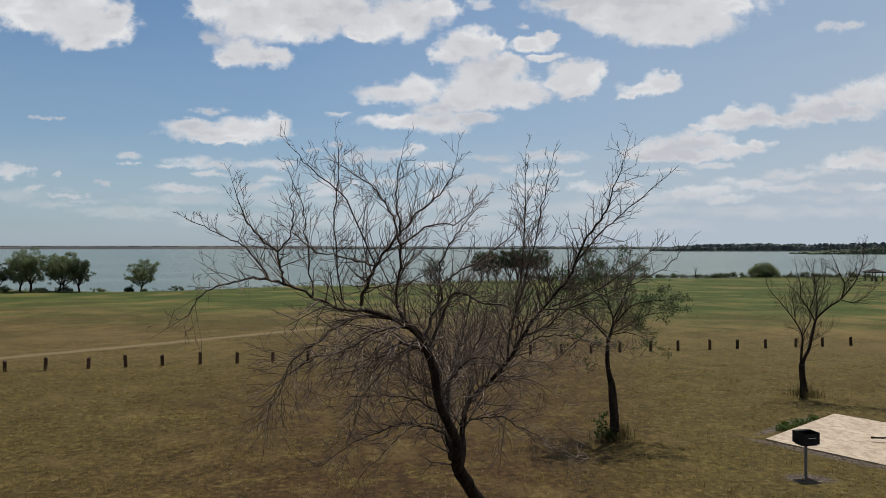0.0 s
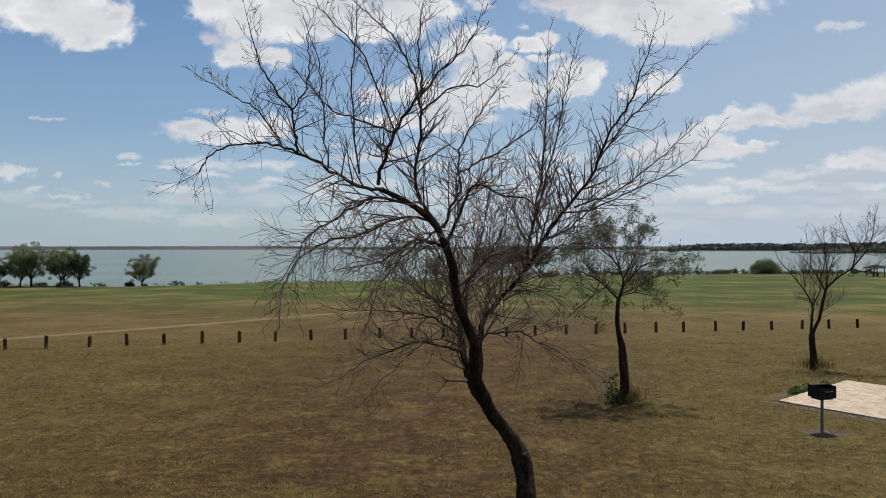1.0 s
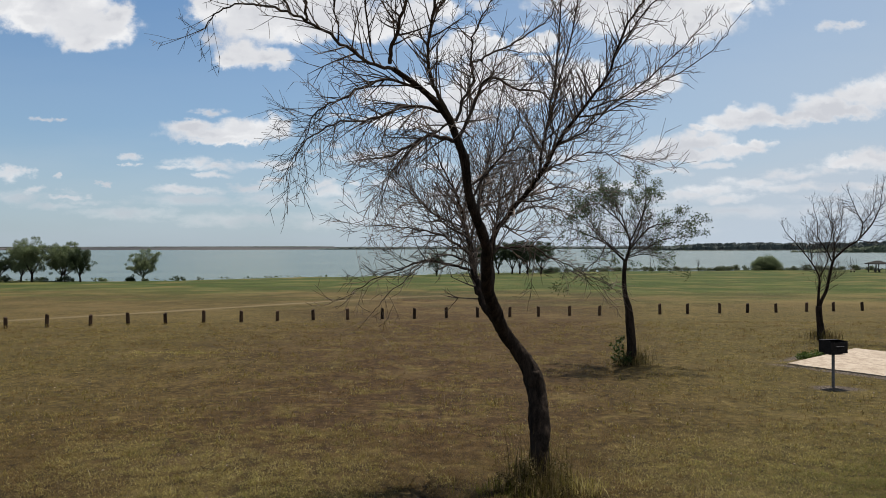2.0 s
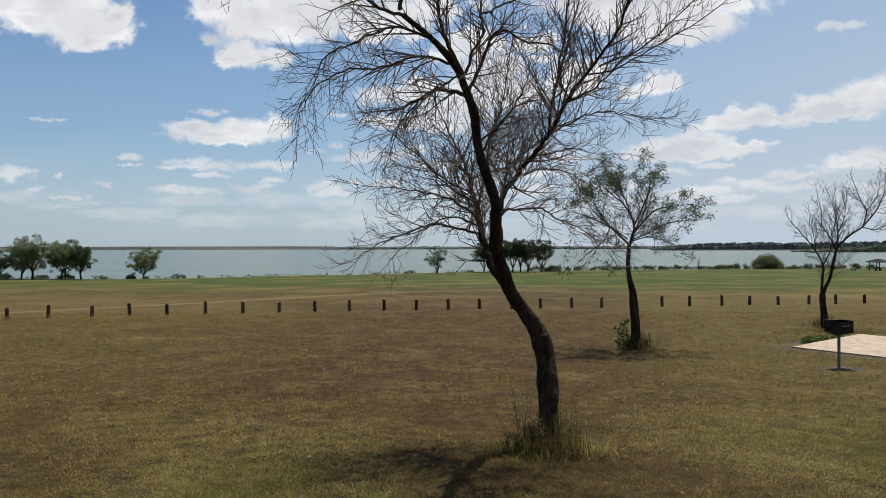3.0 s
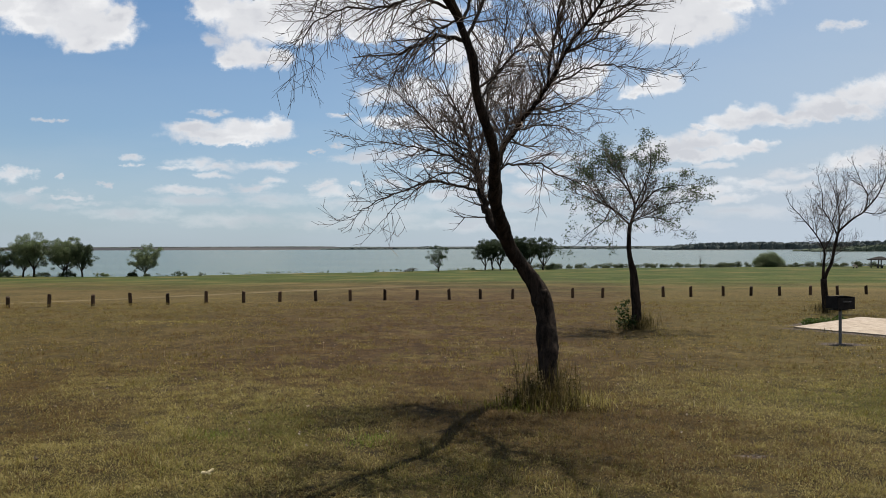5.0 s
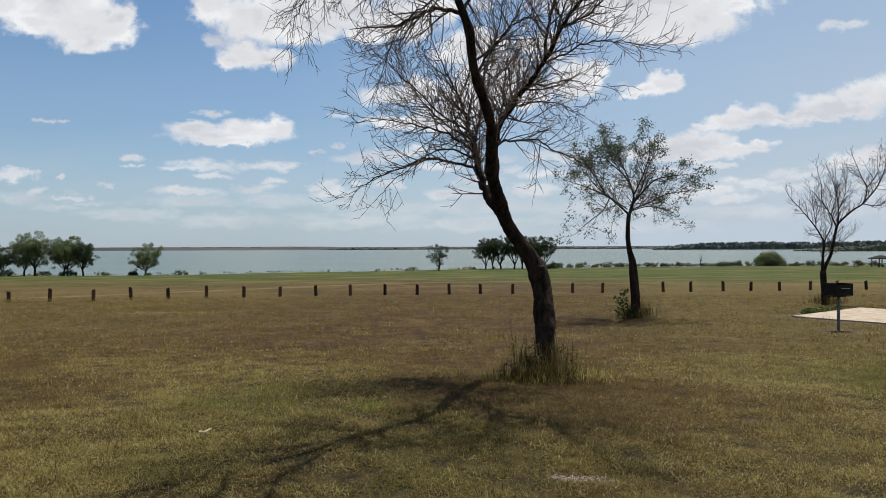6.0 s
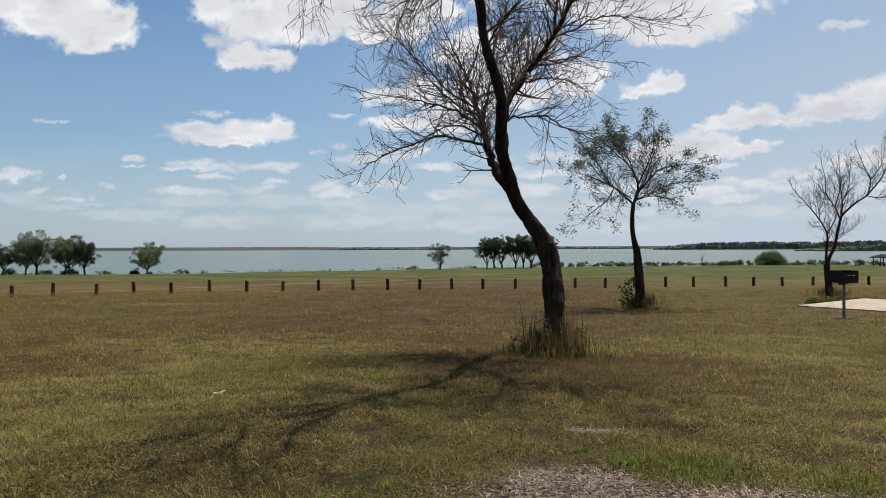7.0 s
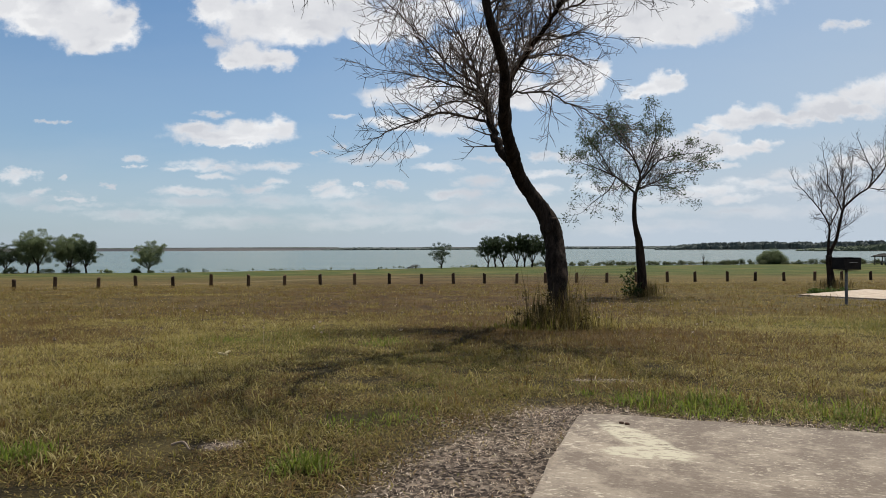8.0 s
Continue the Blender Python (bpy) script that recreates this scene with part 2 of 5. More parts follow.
def patch_of(k, q, pos, wobble, x, y, rx, ry, turn=0.0, soft=0.35):
    """1 inside an uneven patch of the ground, 0 outside."""
    c, s = math.cos(turn), math.sin(turn)
    dx, dy = q("SUBTRACT", pos[0], x), q("SUBTRACT", pos[1], y)
    a = q("DIVIDE", q("ADD", q("MULTIPLY", dx, c), q("MULTIPLY", dy, s)), rx)
    b = q("DIVIDE", q("SUBTRACT", q("MULTIPLY", dy, c), q("MULTIPLY", dx, s)), ry)
    d = q("SQRT", q("ADD", q("MULTIPLY", a, a), q("MULTIPLY", b, b)))
    d = q("ADD", d, q("MULTIPLY", q("SUBTRACT", wobble, 0.5), 0.8))
    return k("ShaderNodeMapRange", d, 1.0 + soft, 1.0 - soft, 0.0, 1.0, interp="SMOOTHSTEP").outputs[0]


def ground_material():
    mat, t, k, q, bsdf = material("dry_grassland")
    geo = k("ShaderNodeNewGeometry").outputs["Position"]
    pos = k("ShaderNodeSeparateXYZ", geo).outputs
    big = noise_of(k, place_of(k, (0.35, 1.0, 0)), 0.16, 4.0)
    mid = noise_of(k, place_of(k, (1.0, 0.9, 0)), 1.1, 5.0, 0.6)
    small = noise_of(k, place_of(k, (1, 1, 0)), 6.5, 6.0, 0.65)
    grain = noise_of(k, place_of(k, (1, 1, 0)), 45.0, 4.0, 0.7)
    tone = q("ADD", q("MULTIPLY", mid, 0.22), q("ADD", q("MULTIPLY", small, 0.44), q("MULTIPLY", grain, 0.34)))
    clump = noise_of(k, place_of(k, (1, 0.9, 0)), 4.6, 3.0, 0.6)
    tone = q("ADD", q("ADD", q("MULTIPLY", q("SUBTRACT", tone, 0.5), 1.35), q("MULTIPLY", q("SUBTRACT", clump, 0.5), 0.5)), 0.5)
    brown = ramp_of(k, tone, [(0.32, BROWN[0]), (0.46, BROWN[1]), (0.56, BROWN[2]), (0.68, BROWN[3])])
    olive = ramp_of(k, tone, [(0.34, OLIVE[0]), (0.5, OLIVE[1]), (0.66, OLIVE[2])])
    green = ramp_of(k, tone, [(0.34, GREEN[0]), (0.5, GREEN[1]), (0.66, GREEN[2])])
    # olive near the slab, brown in the middle, green along the shore
    near = k("ShaderNodeMapRange", q("ADD", pos[1], q("MULTIPLY", big, 5.0)), 6.0, 12.0, 0.75, 0.0).outputs[0]
    right = k("ShaderNodeMapRange", q("ADD", q("SUBTRACT", pos[0], q("MULTIPLY", pos[1], 0.22)), q("MULTIPLY", big, 4.0)), 0.5, 5.0, 0.0, 0.7).outputs[0]
    left = k("ShaderNodeMapRange", q("ADD", pos[0], q("MULTIPLY", big, 8.0)), 1.0, -7.0, 0.0, 0.6).outputs[0]
    right = q("MAXIMUM", right, left)
    spots = k("ShaderNodeMapRange", mid, 0.5, 0.66, 0.0, 0.55).outputs[0]
    col = blend_of(t, k, q("MAXIMUM", q("MAXIMUM", near, right), spots), brown, olive)
    bands = noise_of(k, place_of(k, (0.8, 1.0, 0)), 0.075, 6.0, 0.65)
    edge = q("ADD", q("MULTIPLY", q("SUBTRACT", big, 0.5), 70.0), q("ADD", pos[1], q("MULTIPLY", q("MAXIMUM", q("MINIMUM", pos[0], 60.0), -12.0), 0.4)))
    far = k("ShaderNodeMapRange", edge, 47.0, 96.0, 0.0, 1.0, interp="SMOOTHSTEP").outputs[0]
    far = q("MULTIPLY", far, k("ShaderNodeMapRange", q("SUBTRACT", bands, q("MULTIPLY", far, 0.3)), 0.58, 0.40, 0.45, 1.0).outputs[0])
    straw = k("ShaderNodeMapRange", bands, 0.48, 0.62, 0.0, 0.75).outputs[0]
    straw = q("MULTIPLY", straw, k("ShaderNodeMapRange", pos[1], 30.0, 55.0, 0.1, 1.0).outputs[0])
    patches = noise_of(k, place_of(k, (1.0, 0.9, 0)), 0.42, 5.0, 0.6)
    col = blend_of(t, k, k("ShaderNodeMapRange", patches, 0.54, 0.68, 0.0, 0.4).outputs[0], col, STRAW)
    col = blend_of(t, k, k("ShaderNodeMapRange", patches, 0.46, 0.34, 0.0, 0.22).outputs[0], col, BROWN[0])
    col = blend_of(t, k, far, col, green)
    col = blend_of(t, k, straw, col, ramp_of(k, far, [(0.1, STRAW), (0.9, (0.078, 0.078, 0.02))]))
    streaks = noise_of(k, place_of(k, (1.0, 0.8, 0)), 0.11, 5.0, 0.6)
    beyond = k("ShaderNodeMapRange", pos[1], 34.0, 50.0, 0.0, 1.0).outputs[0]
    col = blend_of(t, k, q("MULTIPLY", beyond, k("ShaderNodeMapRange", streaks, 0.52, 0.64, 0.0, 0.6).outputs[0]), col, (0.118, 0.086, 0.031))
    col = blend_of(t, k, q("MULTIPLY", beyond, k("ShaderNodeMapRange", streaks, 0.47, 0.36, 0.0, 0.5).outputs[0]), col, (0.036, 0.032, 0.009))
    # a worn track beyond the posts
    line = q("ADD", q("SUBTRACT", pos[1], q("MULTIPLY", pos[0], 1.07)), q("MULTIPLY", big, 3.0))
    track = k("ShaderNodeMapRange", q("ABSOLUTE", q("SUBTRACT", line, 65.8)), 0.3, 1.5, 0.6, 0.0, interp="SMOOTHSTEP").outputs[0]
    track = q("MULTIPLY", track, k("ShaderNodeMapRange", pos[0], -8.0, 3.0, 1.0, 0.0).outputs[0])
    col = blend_of(t, k, track, col, (0.158, 0.12, 0.07))
    # thatch of the near turf, darkened in colour for the shade between blades
    shaded_thatch = k("ShaderNodeMapRange", q("ADD", pos[1], q("MULTIPLY", mid, 4.0)), 7.0, 13.0, 0.8, 0.0).outputs[0]
    col = blend_of(t, k, shaded_thatch, col, ramp_of(k, tone, [(0.35, (0.009, 0.0068, 0.003)), (0.65, (0.05, 0.038, 0.0145))]))
    # bare soil, thatch and gravel
    wob = noise_of(k, place_of(k, (1, 1, 0)), 2.2, 5.0, 0.65)
    soil = None
    for spot in BARE:
        s = patch_of(k, q, pos, wob, *spot)
        soil = s if soil is None else q("MAXIMUM", soil, s)
    chips = k("ShaderNodeTexVoronoi", place_of(k, (1, 1, 0)), None, 55.0).outputs["Color"]
    chip = k("ShaderNodeSeparateColor", chips).outputs[0]
    earth = ramp_of(k, q("ADD", q("MULTIPLY", chip, 0.5), q("MULTIPLY", small, 0.5)), [(0.25, (0.012, 0.0088, 0.0066)), (0.5, (0.045, 0.034, 0.026)), (0.75, (0.17, 0.135, 0.105))])
    col = blend_of(t, k, soil, col, earth)
    # far shores: bare brown fields
    field = k("ShaderNodeMapRange", pos[1], 900.0, 1000.0, 0.0, 1.0).outputs[0]
    col = blend_of(t, k, field, col, ramp_of(k, noise_of(k, place_of(k, (0.4, 1, 0)), 0.004, 4.0), [(0.35, (0.034, 0.034, 0.036)), (0.6, (0.06, 0.056, 0.054))]))
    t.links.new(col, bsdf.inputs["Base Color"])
    bsdf.inputs["Roughness"].default_value = 0.95
    bsdf.inputs["Specular IOR Level"].default_value = 0.1
    bump_of(t, k, bsdf, q("ADD", q("MULTIPLY", small, 0.7), q("MULTIPLY", grain, 0.4)), 1.0, 0.06)
    return mat


BROWN = [(0.01117, 0.005977, 0.002173), (0.03049, 0.01654, 0.005431), (0.05334, 0.03033, 0.01043), (0.09655, 0.05977, 0.0239)]
OLIVE = [(0.01852, 0.01502, 0.003539), (0.06049, 0.04817, 0.01163), (0.1234, 0.09698, 0.02933)]
GREEN = [(0.01201, 0.02169, 0.002503), (0.02503, 0.03949, 0.004755), (0.04405, 0.05784, 0.009007)]
STRAW = (0.1055, 0.0721, 0.02892)
BARE = [(-0.58, 2.14, 1.6, 0.34, 1.244), (1.56, 2.92, 1.8, 0.44, -0.326), (0.14, 3.55, 0.34, 0.32, 0.0), (9.85, 17.8, 2.0, 0.2, -0.87), (10.5, 20.9, 1.8, 0.2, 0.7), (8.5, 15.85, 0.55, 0.38, 0.0),
        (0.46, 4.62, 0.2, 0.06, -0.3), (2.14, 6.2, 0.14, 0.06, 0.0),
        (-1.36, 3.2, 0.1, 0.06, 0.1)]

ground_mat = ground_material()
bark_dark = plain("dark_bark", (0.008, 0.0058, 0.0044), (0.044, 0.030, 0.0215), 7.0, 0.95, 0.04, (2.2, 2.2, 0.5), local=False, sheen=0.1)
bark_grey = plain("grey_bark", (0.022, 0.016, 0.012), (0.10, 0.075, 0.058), 9.0, 0.9, 0.012, (1.5, 1.5, 0.7), local=False, sheen=0.15)
twig_mat = plain("dry_twigs", (0.034, 0.025, 0.019), (0.21, 0.155, 0.12), 5.0, 0.8, 0.0, local=False, sheen=0.2)
leaf_mat = leafy("small_leaves", [(0.0147, 0.0288, 0.008), (0.0273, 0.048, 0.011), (0.0441, 0.072, 0.017), (0.063, 0.078, 0.024)], 0.35)
shore_leaf_mat = leafy("shore_leaves", [(0.065, 0.0884, 0.0442), (0.1105, 0.1404, 0.065), (0.1625, 0.195, 0.091), (0.221, 0.2405, 0.1235)], 0.5)
dark_leaf_mat = leafy("dark_leaves", [(0.024, 0.038, 0.018), (0.042, 0.06, 0.026), (0.07, 0.09, 0.038)], 0.4)
blade_mat = leafy("grass_blades", [(0.08702, 0.06691, 0.01351), (0.1277, 0.1019, 0.0227), (0.1566, 0.128, 0.02974), (0.2089, 0.1571, 0.04867), (0.2901, 0.2269, 0.1028)], 0.5)
green_blade_mat = leafy("green_blades", [(0.06862, 0.07195, 0.009301), (0.106, 0.1095, 0.01511), (0.1435, 0.1376, 0.02441), (0.2371, 0.1877, 0.05814)], 0.5)
brown_blade_mat = leafy("brown_blades", [(0.07792, 0.04499, 0.01262), (0.112, 0.06747, 0.02105), (0.1316, 0.0832, 0.02778), (0.1754, 0.1169, 0.0463)], 0.5)
pale_blade_mat = leafy("pale_blades", [(0.1542, 0.1275, 0.03107), (0.2384, 0.1947, 0.05178), (0.3015, 0.2477, 0.07941), (0.4206, 0.3539, 0.1726)], 0.5)
fresh_blade_mat = leafy("fresh_blades", [(0.07584, 0.1043, 0.01264), (0.1201, 0.158, 0.02022), (0.1643, 0.2086, 0.03476), (0.2402, 0.2275, 0.0632)], 0.55)
straw_blade_mat = leafy("straw_blades", [(0.1368, 0.09229, 0.02364), (0.2012, 0.1392, 0.04033), (0.2655, 0.1916, 0.06257), (0.3702, 0.2816, 0.1181)], 0.5)
weed_mat = leafy("weeds", [(0.0316, 0.02338, 0.007584), (0.05688, 0.04424, 0.01264), (0.07584, 0.06636, 0.01643), (0.1517, 0.1074, 0.04424), (0.2528, 0.1896, 0.0948)], 0.4)
thatch_mat = leafy("dead_straw", [(0.03399, 0.02268, 0.01473), (0.1246, 0.08387, 0.05667), (0.272, 0.1982, 0.1417), (0.476, 0.3741, 0.2778), (0.7934, 0.6801, 0.5327)], 0.15)
post_mat = plain("weathered_post", (0.016, 0.009, 0.005), (0.085, 0.05, 0.027), 7.0, 0.85, 0.01, (3, 3, 0.4), spread=0.25, sheen=0.2)
steel_black = plain("sooty_steel", (0.006, 0.005, 0.005), (0.02, 0.016, 0.014), 9.0, 0.75, 0.002, sheen=0.15)
steel_post = plain("galvanised_post", (0.07, 0.07, 0.07), (0.15, 0.147, 0.144), 12.0, 0.6, 0.001, metal=0.4)
roof_mat = plain("dark_roof", (0.010, 0.008, 0.007), (0.024, 0.02, 0.017), 3.0, 0.9, 0.0, sheen=0.1)
rust_mat = plain("rusty_iron", (0.03, 0.015, 0.008), (0.10, 0.05, 0.025), 60.0, 0.8, 0.001, metal=0.4)
timber_mat = plain("dark_timber", (0.03, 0.022, 0.017), (0.07, 0.052, 0.04), 3.0, 0.8, 0.0)
scrap_mat = plain("pale_scrap", (0.2844, 0.2291, 0.1185), (0.4898, 0.4108, 0.237), 30.0, 0.7, 0.002)
wood_point_mat = plain("wooded_point", (0.06, 0.072, 0.048), (0.095, 0.108, 0.072), 0.03, 0.95, 0.0, local=False, sheen=0.1)
scrub_mat = leafy("bank_scrub", [(0.04675, 0.0578, 0.0255), (0.08075, 0.0935, 0.0425), (0.1275, 0.1403, 0.07225)], 0.4)
herb_mat = leafy("low_herbs", [(0.0316, 0.05372, 0.008848), (0.05056, 0.079, 0.0139), (0.07584, 0.1074, 0.02212)], 0.4)
wood_far_mat = plain("far_woods", (0.055, 0.066, 0.06), (0.085, 0.096, 0.088), 0.02, 0.95, 0.0, local=False, sheen=0.1)


def concrete(name, dark, light, pale):
    mat, t, k, q, bsdf = material(name)
    vec = k("ShaderNodeTexCoord").outputs["Object"]
    big = noise_of(k, vec, 0.9, 5.0, 0.6)
    mid = noise_of(k, vec, 6.0, 6.0, 0.65)
    fine = noise_of(k, vec, 130.0, 3.0, 0.7)
    col = ramp_of(k, q("ADD", q("MULTIPLY", big, 0.6), q("ADD", q("MULTIPLY", mid, 0.28), q("MULTIPLY", fine, 0.12))), [(0.4, dark), (0.6, light)])
    streak = noise_of(k, k("ShaderNodeVectorMath", vec, (18.0, 46.0, 1.0), op="MULTIPLY").outputs[0], 1.0, 6.0, 0.7)
    flecks = q("MULTIPLY", k("ShaderNodeMapRange", streak, 0.575, 0.605, 0.0, 0.75).outputs[0], k("ShaderNodeMapRange", big, 0.4, 0.6, 0.1, 1.0).outputs[0])
    col = blend_of(t, k, flecks, col, pale)
    stain = noise_of(k, vec, 3.6, 8.0, 0.75)
    col = blend_of(t, k, k("ShaderNodeMapRange", stain, 0.46, 0.56, 0.0, 0.8).outputs[0], col, [dark[0] * 0.66, dark[1] * 0.58, dark[2] * 0.52])
    speck = noise_of(k, k("ShaderNodeVectorMath", vec, (0.4, 1.0, 1.0), op="MULTIPLY").outputs[0], 105.0, 6.0, 0.74)
    col = blend_of(t, k, q("MULTIPLY", k("ShaderNodeMapRange", speck, 0.575, 0.605, 0.0, 0.85).outputs[0], k("ShaderNodeMapRange", noise_of(k, vec, 2.3, 6.0, 0.7), 0.4, 0.58, 0.15, 1.0).outputs[0]), col, pale)
    pits = noise_of(k, vec, 80.0, 3.0, 0.7)
    col = blend_of(t, k, k("ShaderNodeMapRange", pits, 0.60, 0.70, 0.0, 0.6).outputs[0], col, [c * 0.5 for c in dark])
    t.links.new(col, bsdf.inputs["Base Color"])
    bsdf.inputs["Roughness"].default_value = 0.85
    bump_of(t, k, bsdf, q("ADD", q("MULTIPLY", mid, 0.5), fine), 0.6, 0.004)
    return mat, t, k, q, bsdf, col, vec, mid


slab_far_mat = concrete("pale_concrete", (0.2654, 0.2086, 0.1485), (0.335, 0.2718, 0.2022), (0.3602, 0.3034, 0.2338))[0]
slab_near_mat, st, sk, sq, sb, scol, svec, smid = concrete("stained_concrete", (0.098, 0.074, 0.052), (0.178, 0.142, 0.103), (0.37, 0.325, 0.245))
sgrit = noise_of(sk, sk("ShaderNodeVectorMath", svec, (0.5, 1.0, 1.0), op="MULTIPLY").outputs[0], 42.0, 6.0, 0.75)
sp = sk("ShaderNodeSeparateXYZ", svec).outputs
swob = noise_of(sk, sk("ShaderNodeVectorMath", svec, (1.5, 6.0, 1.0), op="MULTIPLY").outputs[0], 5.0, 8.0, 0.8)
pale_patch = sq("MAXIMUM", patch_of(sk, sq, sp, swob, 0.225, -0.31, 0.22, 0.06, -0.95, 0.16), patch_of(sk, sq, sp, swob, 0.25, -0.44, 0.13, 0.06, 0.1, 0.16))
st.links.new(blend_of(st, sk, sq("MULTIPLY", pale_patch, sk("ShaderNodeMapRange", sgrit, 0.43, 0.5, 0.08, 0.92).outputs[0]), scol, (0.30, 0.272, 0.195)), sb.inputs["Base Color"])

water_mat, t_, k_, q_, b_ = material("lake_water")
ripple = noise_of(k_, place_of(k_, (0.5, 1.0, 0)), 0.55, 5.0, 0.6)
swell = noise_of(k_, place_of(k_, (0.02, 0.05, 0)), 0.35, 4.0, 0.6)
t_.links.new(ramp_of(k_, swell, [(0.35, (0.072, 0.094, 0.08)), (0.65, (0.097, 0.119, 0.101))]), b_.inputs["Base Color"])
b_.inputs["Roughness"].default_value = 0.25
b_.inputs["IOR"].default_value = 1.33
b_.inputs["Specular IOR Level"].default_value = 0.14
bump_of(t_, k_, b_, ripple, 1.0, 0.35)


# ---------------- meshes ----------------
def mesh_of(name, verts, faces, mat, smooth=False):
    me = bpy.data.meshes.new(name)
    me.from_pydata([tuple(v) for v in verts], [], [tuple(f) for f in faces])
    me.materials.append(mat)
    if smooth:
        me.polygons.foreach_set("use_smooth", [True] * len(me.polygons))
    me.update()
    return me


def quads_mesh(name, verts, mat, per=4):
    """verts: (n, per, 3) array of separate faces."""
    count = len(verts)
    me = bpy.data.meshes.new(name)
    me.vertices.add(count * per)
    me.vertices.foreach_set("co", np.asarray(verts, dtype=np.float32).ravel())
    me.loops.add(count * per)
    me.loops.foreach_set("vertex_index", np.arange(count * per, dtype=np.int32))
    me.polygons.add(count)
    me.polygons.foreach_set("loop_start", np.arange(0, count * per, per, dtype=np.int32))
    me.materials.append(mat)
    me.update(calc_edges=True)
    return me


def part(name, data, mat=None, parent=None, label=""):
    """Links a bmesh or a mesh as one object, under parent if there is one."""
    if isinstance(data, bmesh.types.BMesh):
        me = bpy.data.meshes.new(name)
        data.to_mesh(me)
        data.free()
        me.materials.append(mat)
        data = me
    ob = new(name, data)
    if parent:
        ob.parent = parent
    if label:
        ob["label"] = label
    return ob


def thing(name, at, label, category, group="", kind="", turn=0.0):
    ob = new(name)
    ob.empty_display_size = 0.2
    ob.matrix_world = pose(*at, 0, 0, turn)
    return tagged(ob, label, category, group, kind)


def box(bm, size, at=(0, 0, 0), bevel=0.0, turn=None):
    made = bmesh.ops.create_cube(bm, size=1.0)["verts"]
    mtx = Matrix.Translation(at) @ (turn or Matrix()) @ Matrix.Diagonal((*size, 1))
    bmesh.ops.transform(bm, matrix=mtx, verts=made)
    if bevel:
        edges = list({e for v in made for e in v.link_edges})
        bmesh.ops.bevel(bm, geom=edges, offset=bevel, segments=2, affect="EDGES")
    return bm


def tube_data(runs):
    """Tapered tubes along runs of (points, radii, sides), joined: verts and faces."""
    verts, faces = [], []
    for pts, radii, sides in runs:
        base = len(verts)
        pts = [Vector(p) for p in pts]
        side = None
        for i, p in enumerate(pts):
            d = (pts[min(i + 1, len(pts) - 1)] - pts[max(i - 1, 0)])
            d = d.normalized() if d.length > 1e-6 else Vector((0, 0, 1))
            if side is None:
                side = d.orthogonal().normalized()
            side = (side - d * side.dot(d))
            side = side.normalized() if side.length > 1e-5 else d.orthogonal().normalized()
            other = d.cross(side)
            for j in range(sides):
                a = 2 * math.pi * j / sides
                verts.append(p + (side * math.cos(a) + other * math.sin(a)) * radii[i])
        for i in range(len(pts) - 1):
            for j in range(sides):
                a, b = base + i * sides + j, base + i * sides + (j + 1) % sides
                faces.append((a, b, b + sides, a + sides))
        faces.append(tuple(base + (len(pts) - 1) * sides + j for j in range(sides)))
    return verts, faces


def smooth_run(points, steps=4):
    """A Catmull-Rom run through the points."""
    pts = [Vector(p) for p in points]
    ext = [pts[0] * 2 - pts[1], *pts, pts[-1] * 2 - pts[-2]]
    made = []
    for i in range(len(pts) - 1):
        a, b, c, d = ext[i:i + 4]
        for s in range(steps):
            u = s / steps
            made.append(0.5 * (b * 2 + (c - a) * u + (a * 2 - b * 5 + c * 4 - d) * u * u + (b * 3 - a - c * 3 + d) * u ** 3))
    return made + [pts[-1]]


def along(a, b, count, power=1.0):
    return [a + (b - a) * (i / (count - 1)) ** power for i in range(count)]


def sprout(rng, start, way, length, radius, level, found, rise=0.25, wild=0.22, tips=None, sides=4, split=(0.55, 0.75), gap=0.11):
    """Grows a branch with its side twigs; found collects (points, radii, sides)."""
    steps = max(4, min(9, int(length / 0.09)))
    pts, p, d = [start.copy()], start.copy(), way.normalized()
    for i in range(steps):
        d = (d + Vector((rng.gauss(0, wild), rng.gauss(0, wild), rng.gauss(0, wild) + rise)) * 0.42).normalized()
        p = p + d * (length / steps)
        pts.append(p.copy())
    radii = along(radius, max(0.0017, radius * 0.28), len(pts))
    found.append((pts, radii, sides))
    if tips is not None:
        tips.append((pts[-1], d))
        if level == 0:
            tips.append((pts[len(pts) // 2], d))
    if level <= 0:
        return
    count = max(2, int(length / gap))
    for i in range(count):
        u = 0.18 + 0.8 * (i + rng.random()) / count
        s = min(len(pts) - 2, int(u * (len(pts) - 1)))
        q = pts[s].lerp(pts[s + 1], u * (len(pts) - 1) - s)
        ax = (pts[s + 1] - pts[s]).normalized()
        out = Vector((rng.gauss(0, 1), rng.gauss(0, 1), rng.gauss(0, 1) + 0.15))
        out = (out - ax * out.dot(ax)).normalized()
        ang = rng.uniform(0.4, 1.15)
        sprout(rng, q, ax * math.cos(ang) + out * math.sin(ang), length * rng.uniform(*split) * (1.15 - 0.6 * u),
               max(0.0029, radius * 0.5), level - 1, found, rise, wild, tips, 3, split, gap)


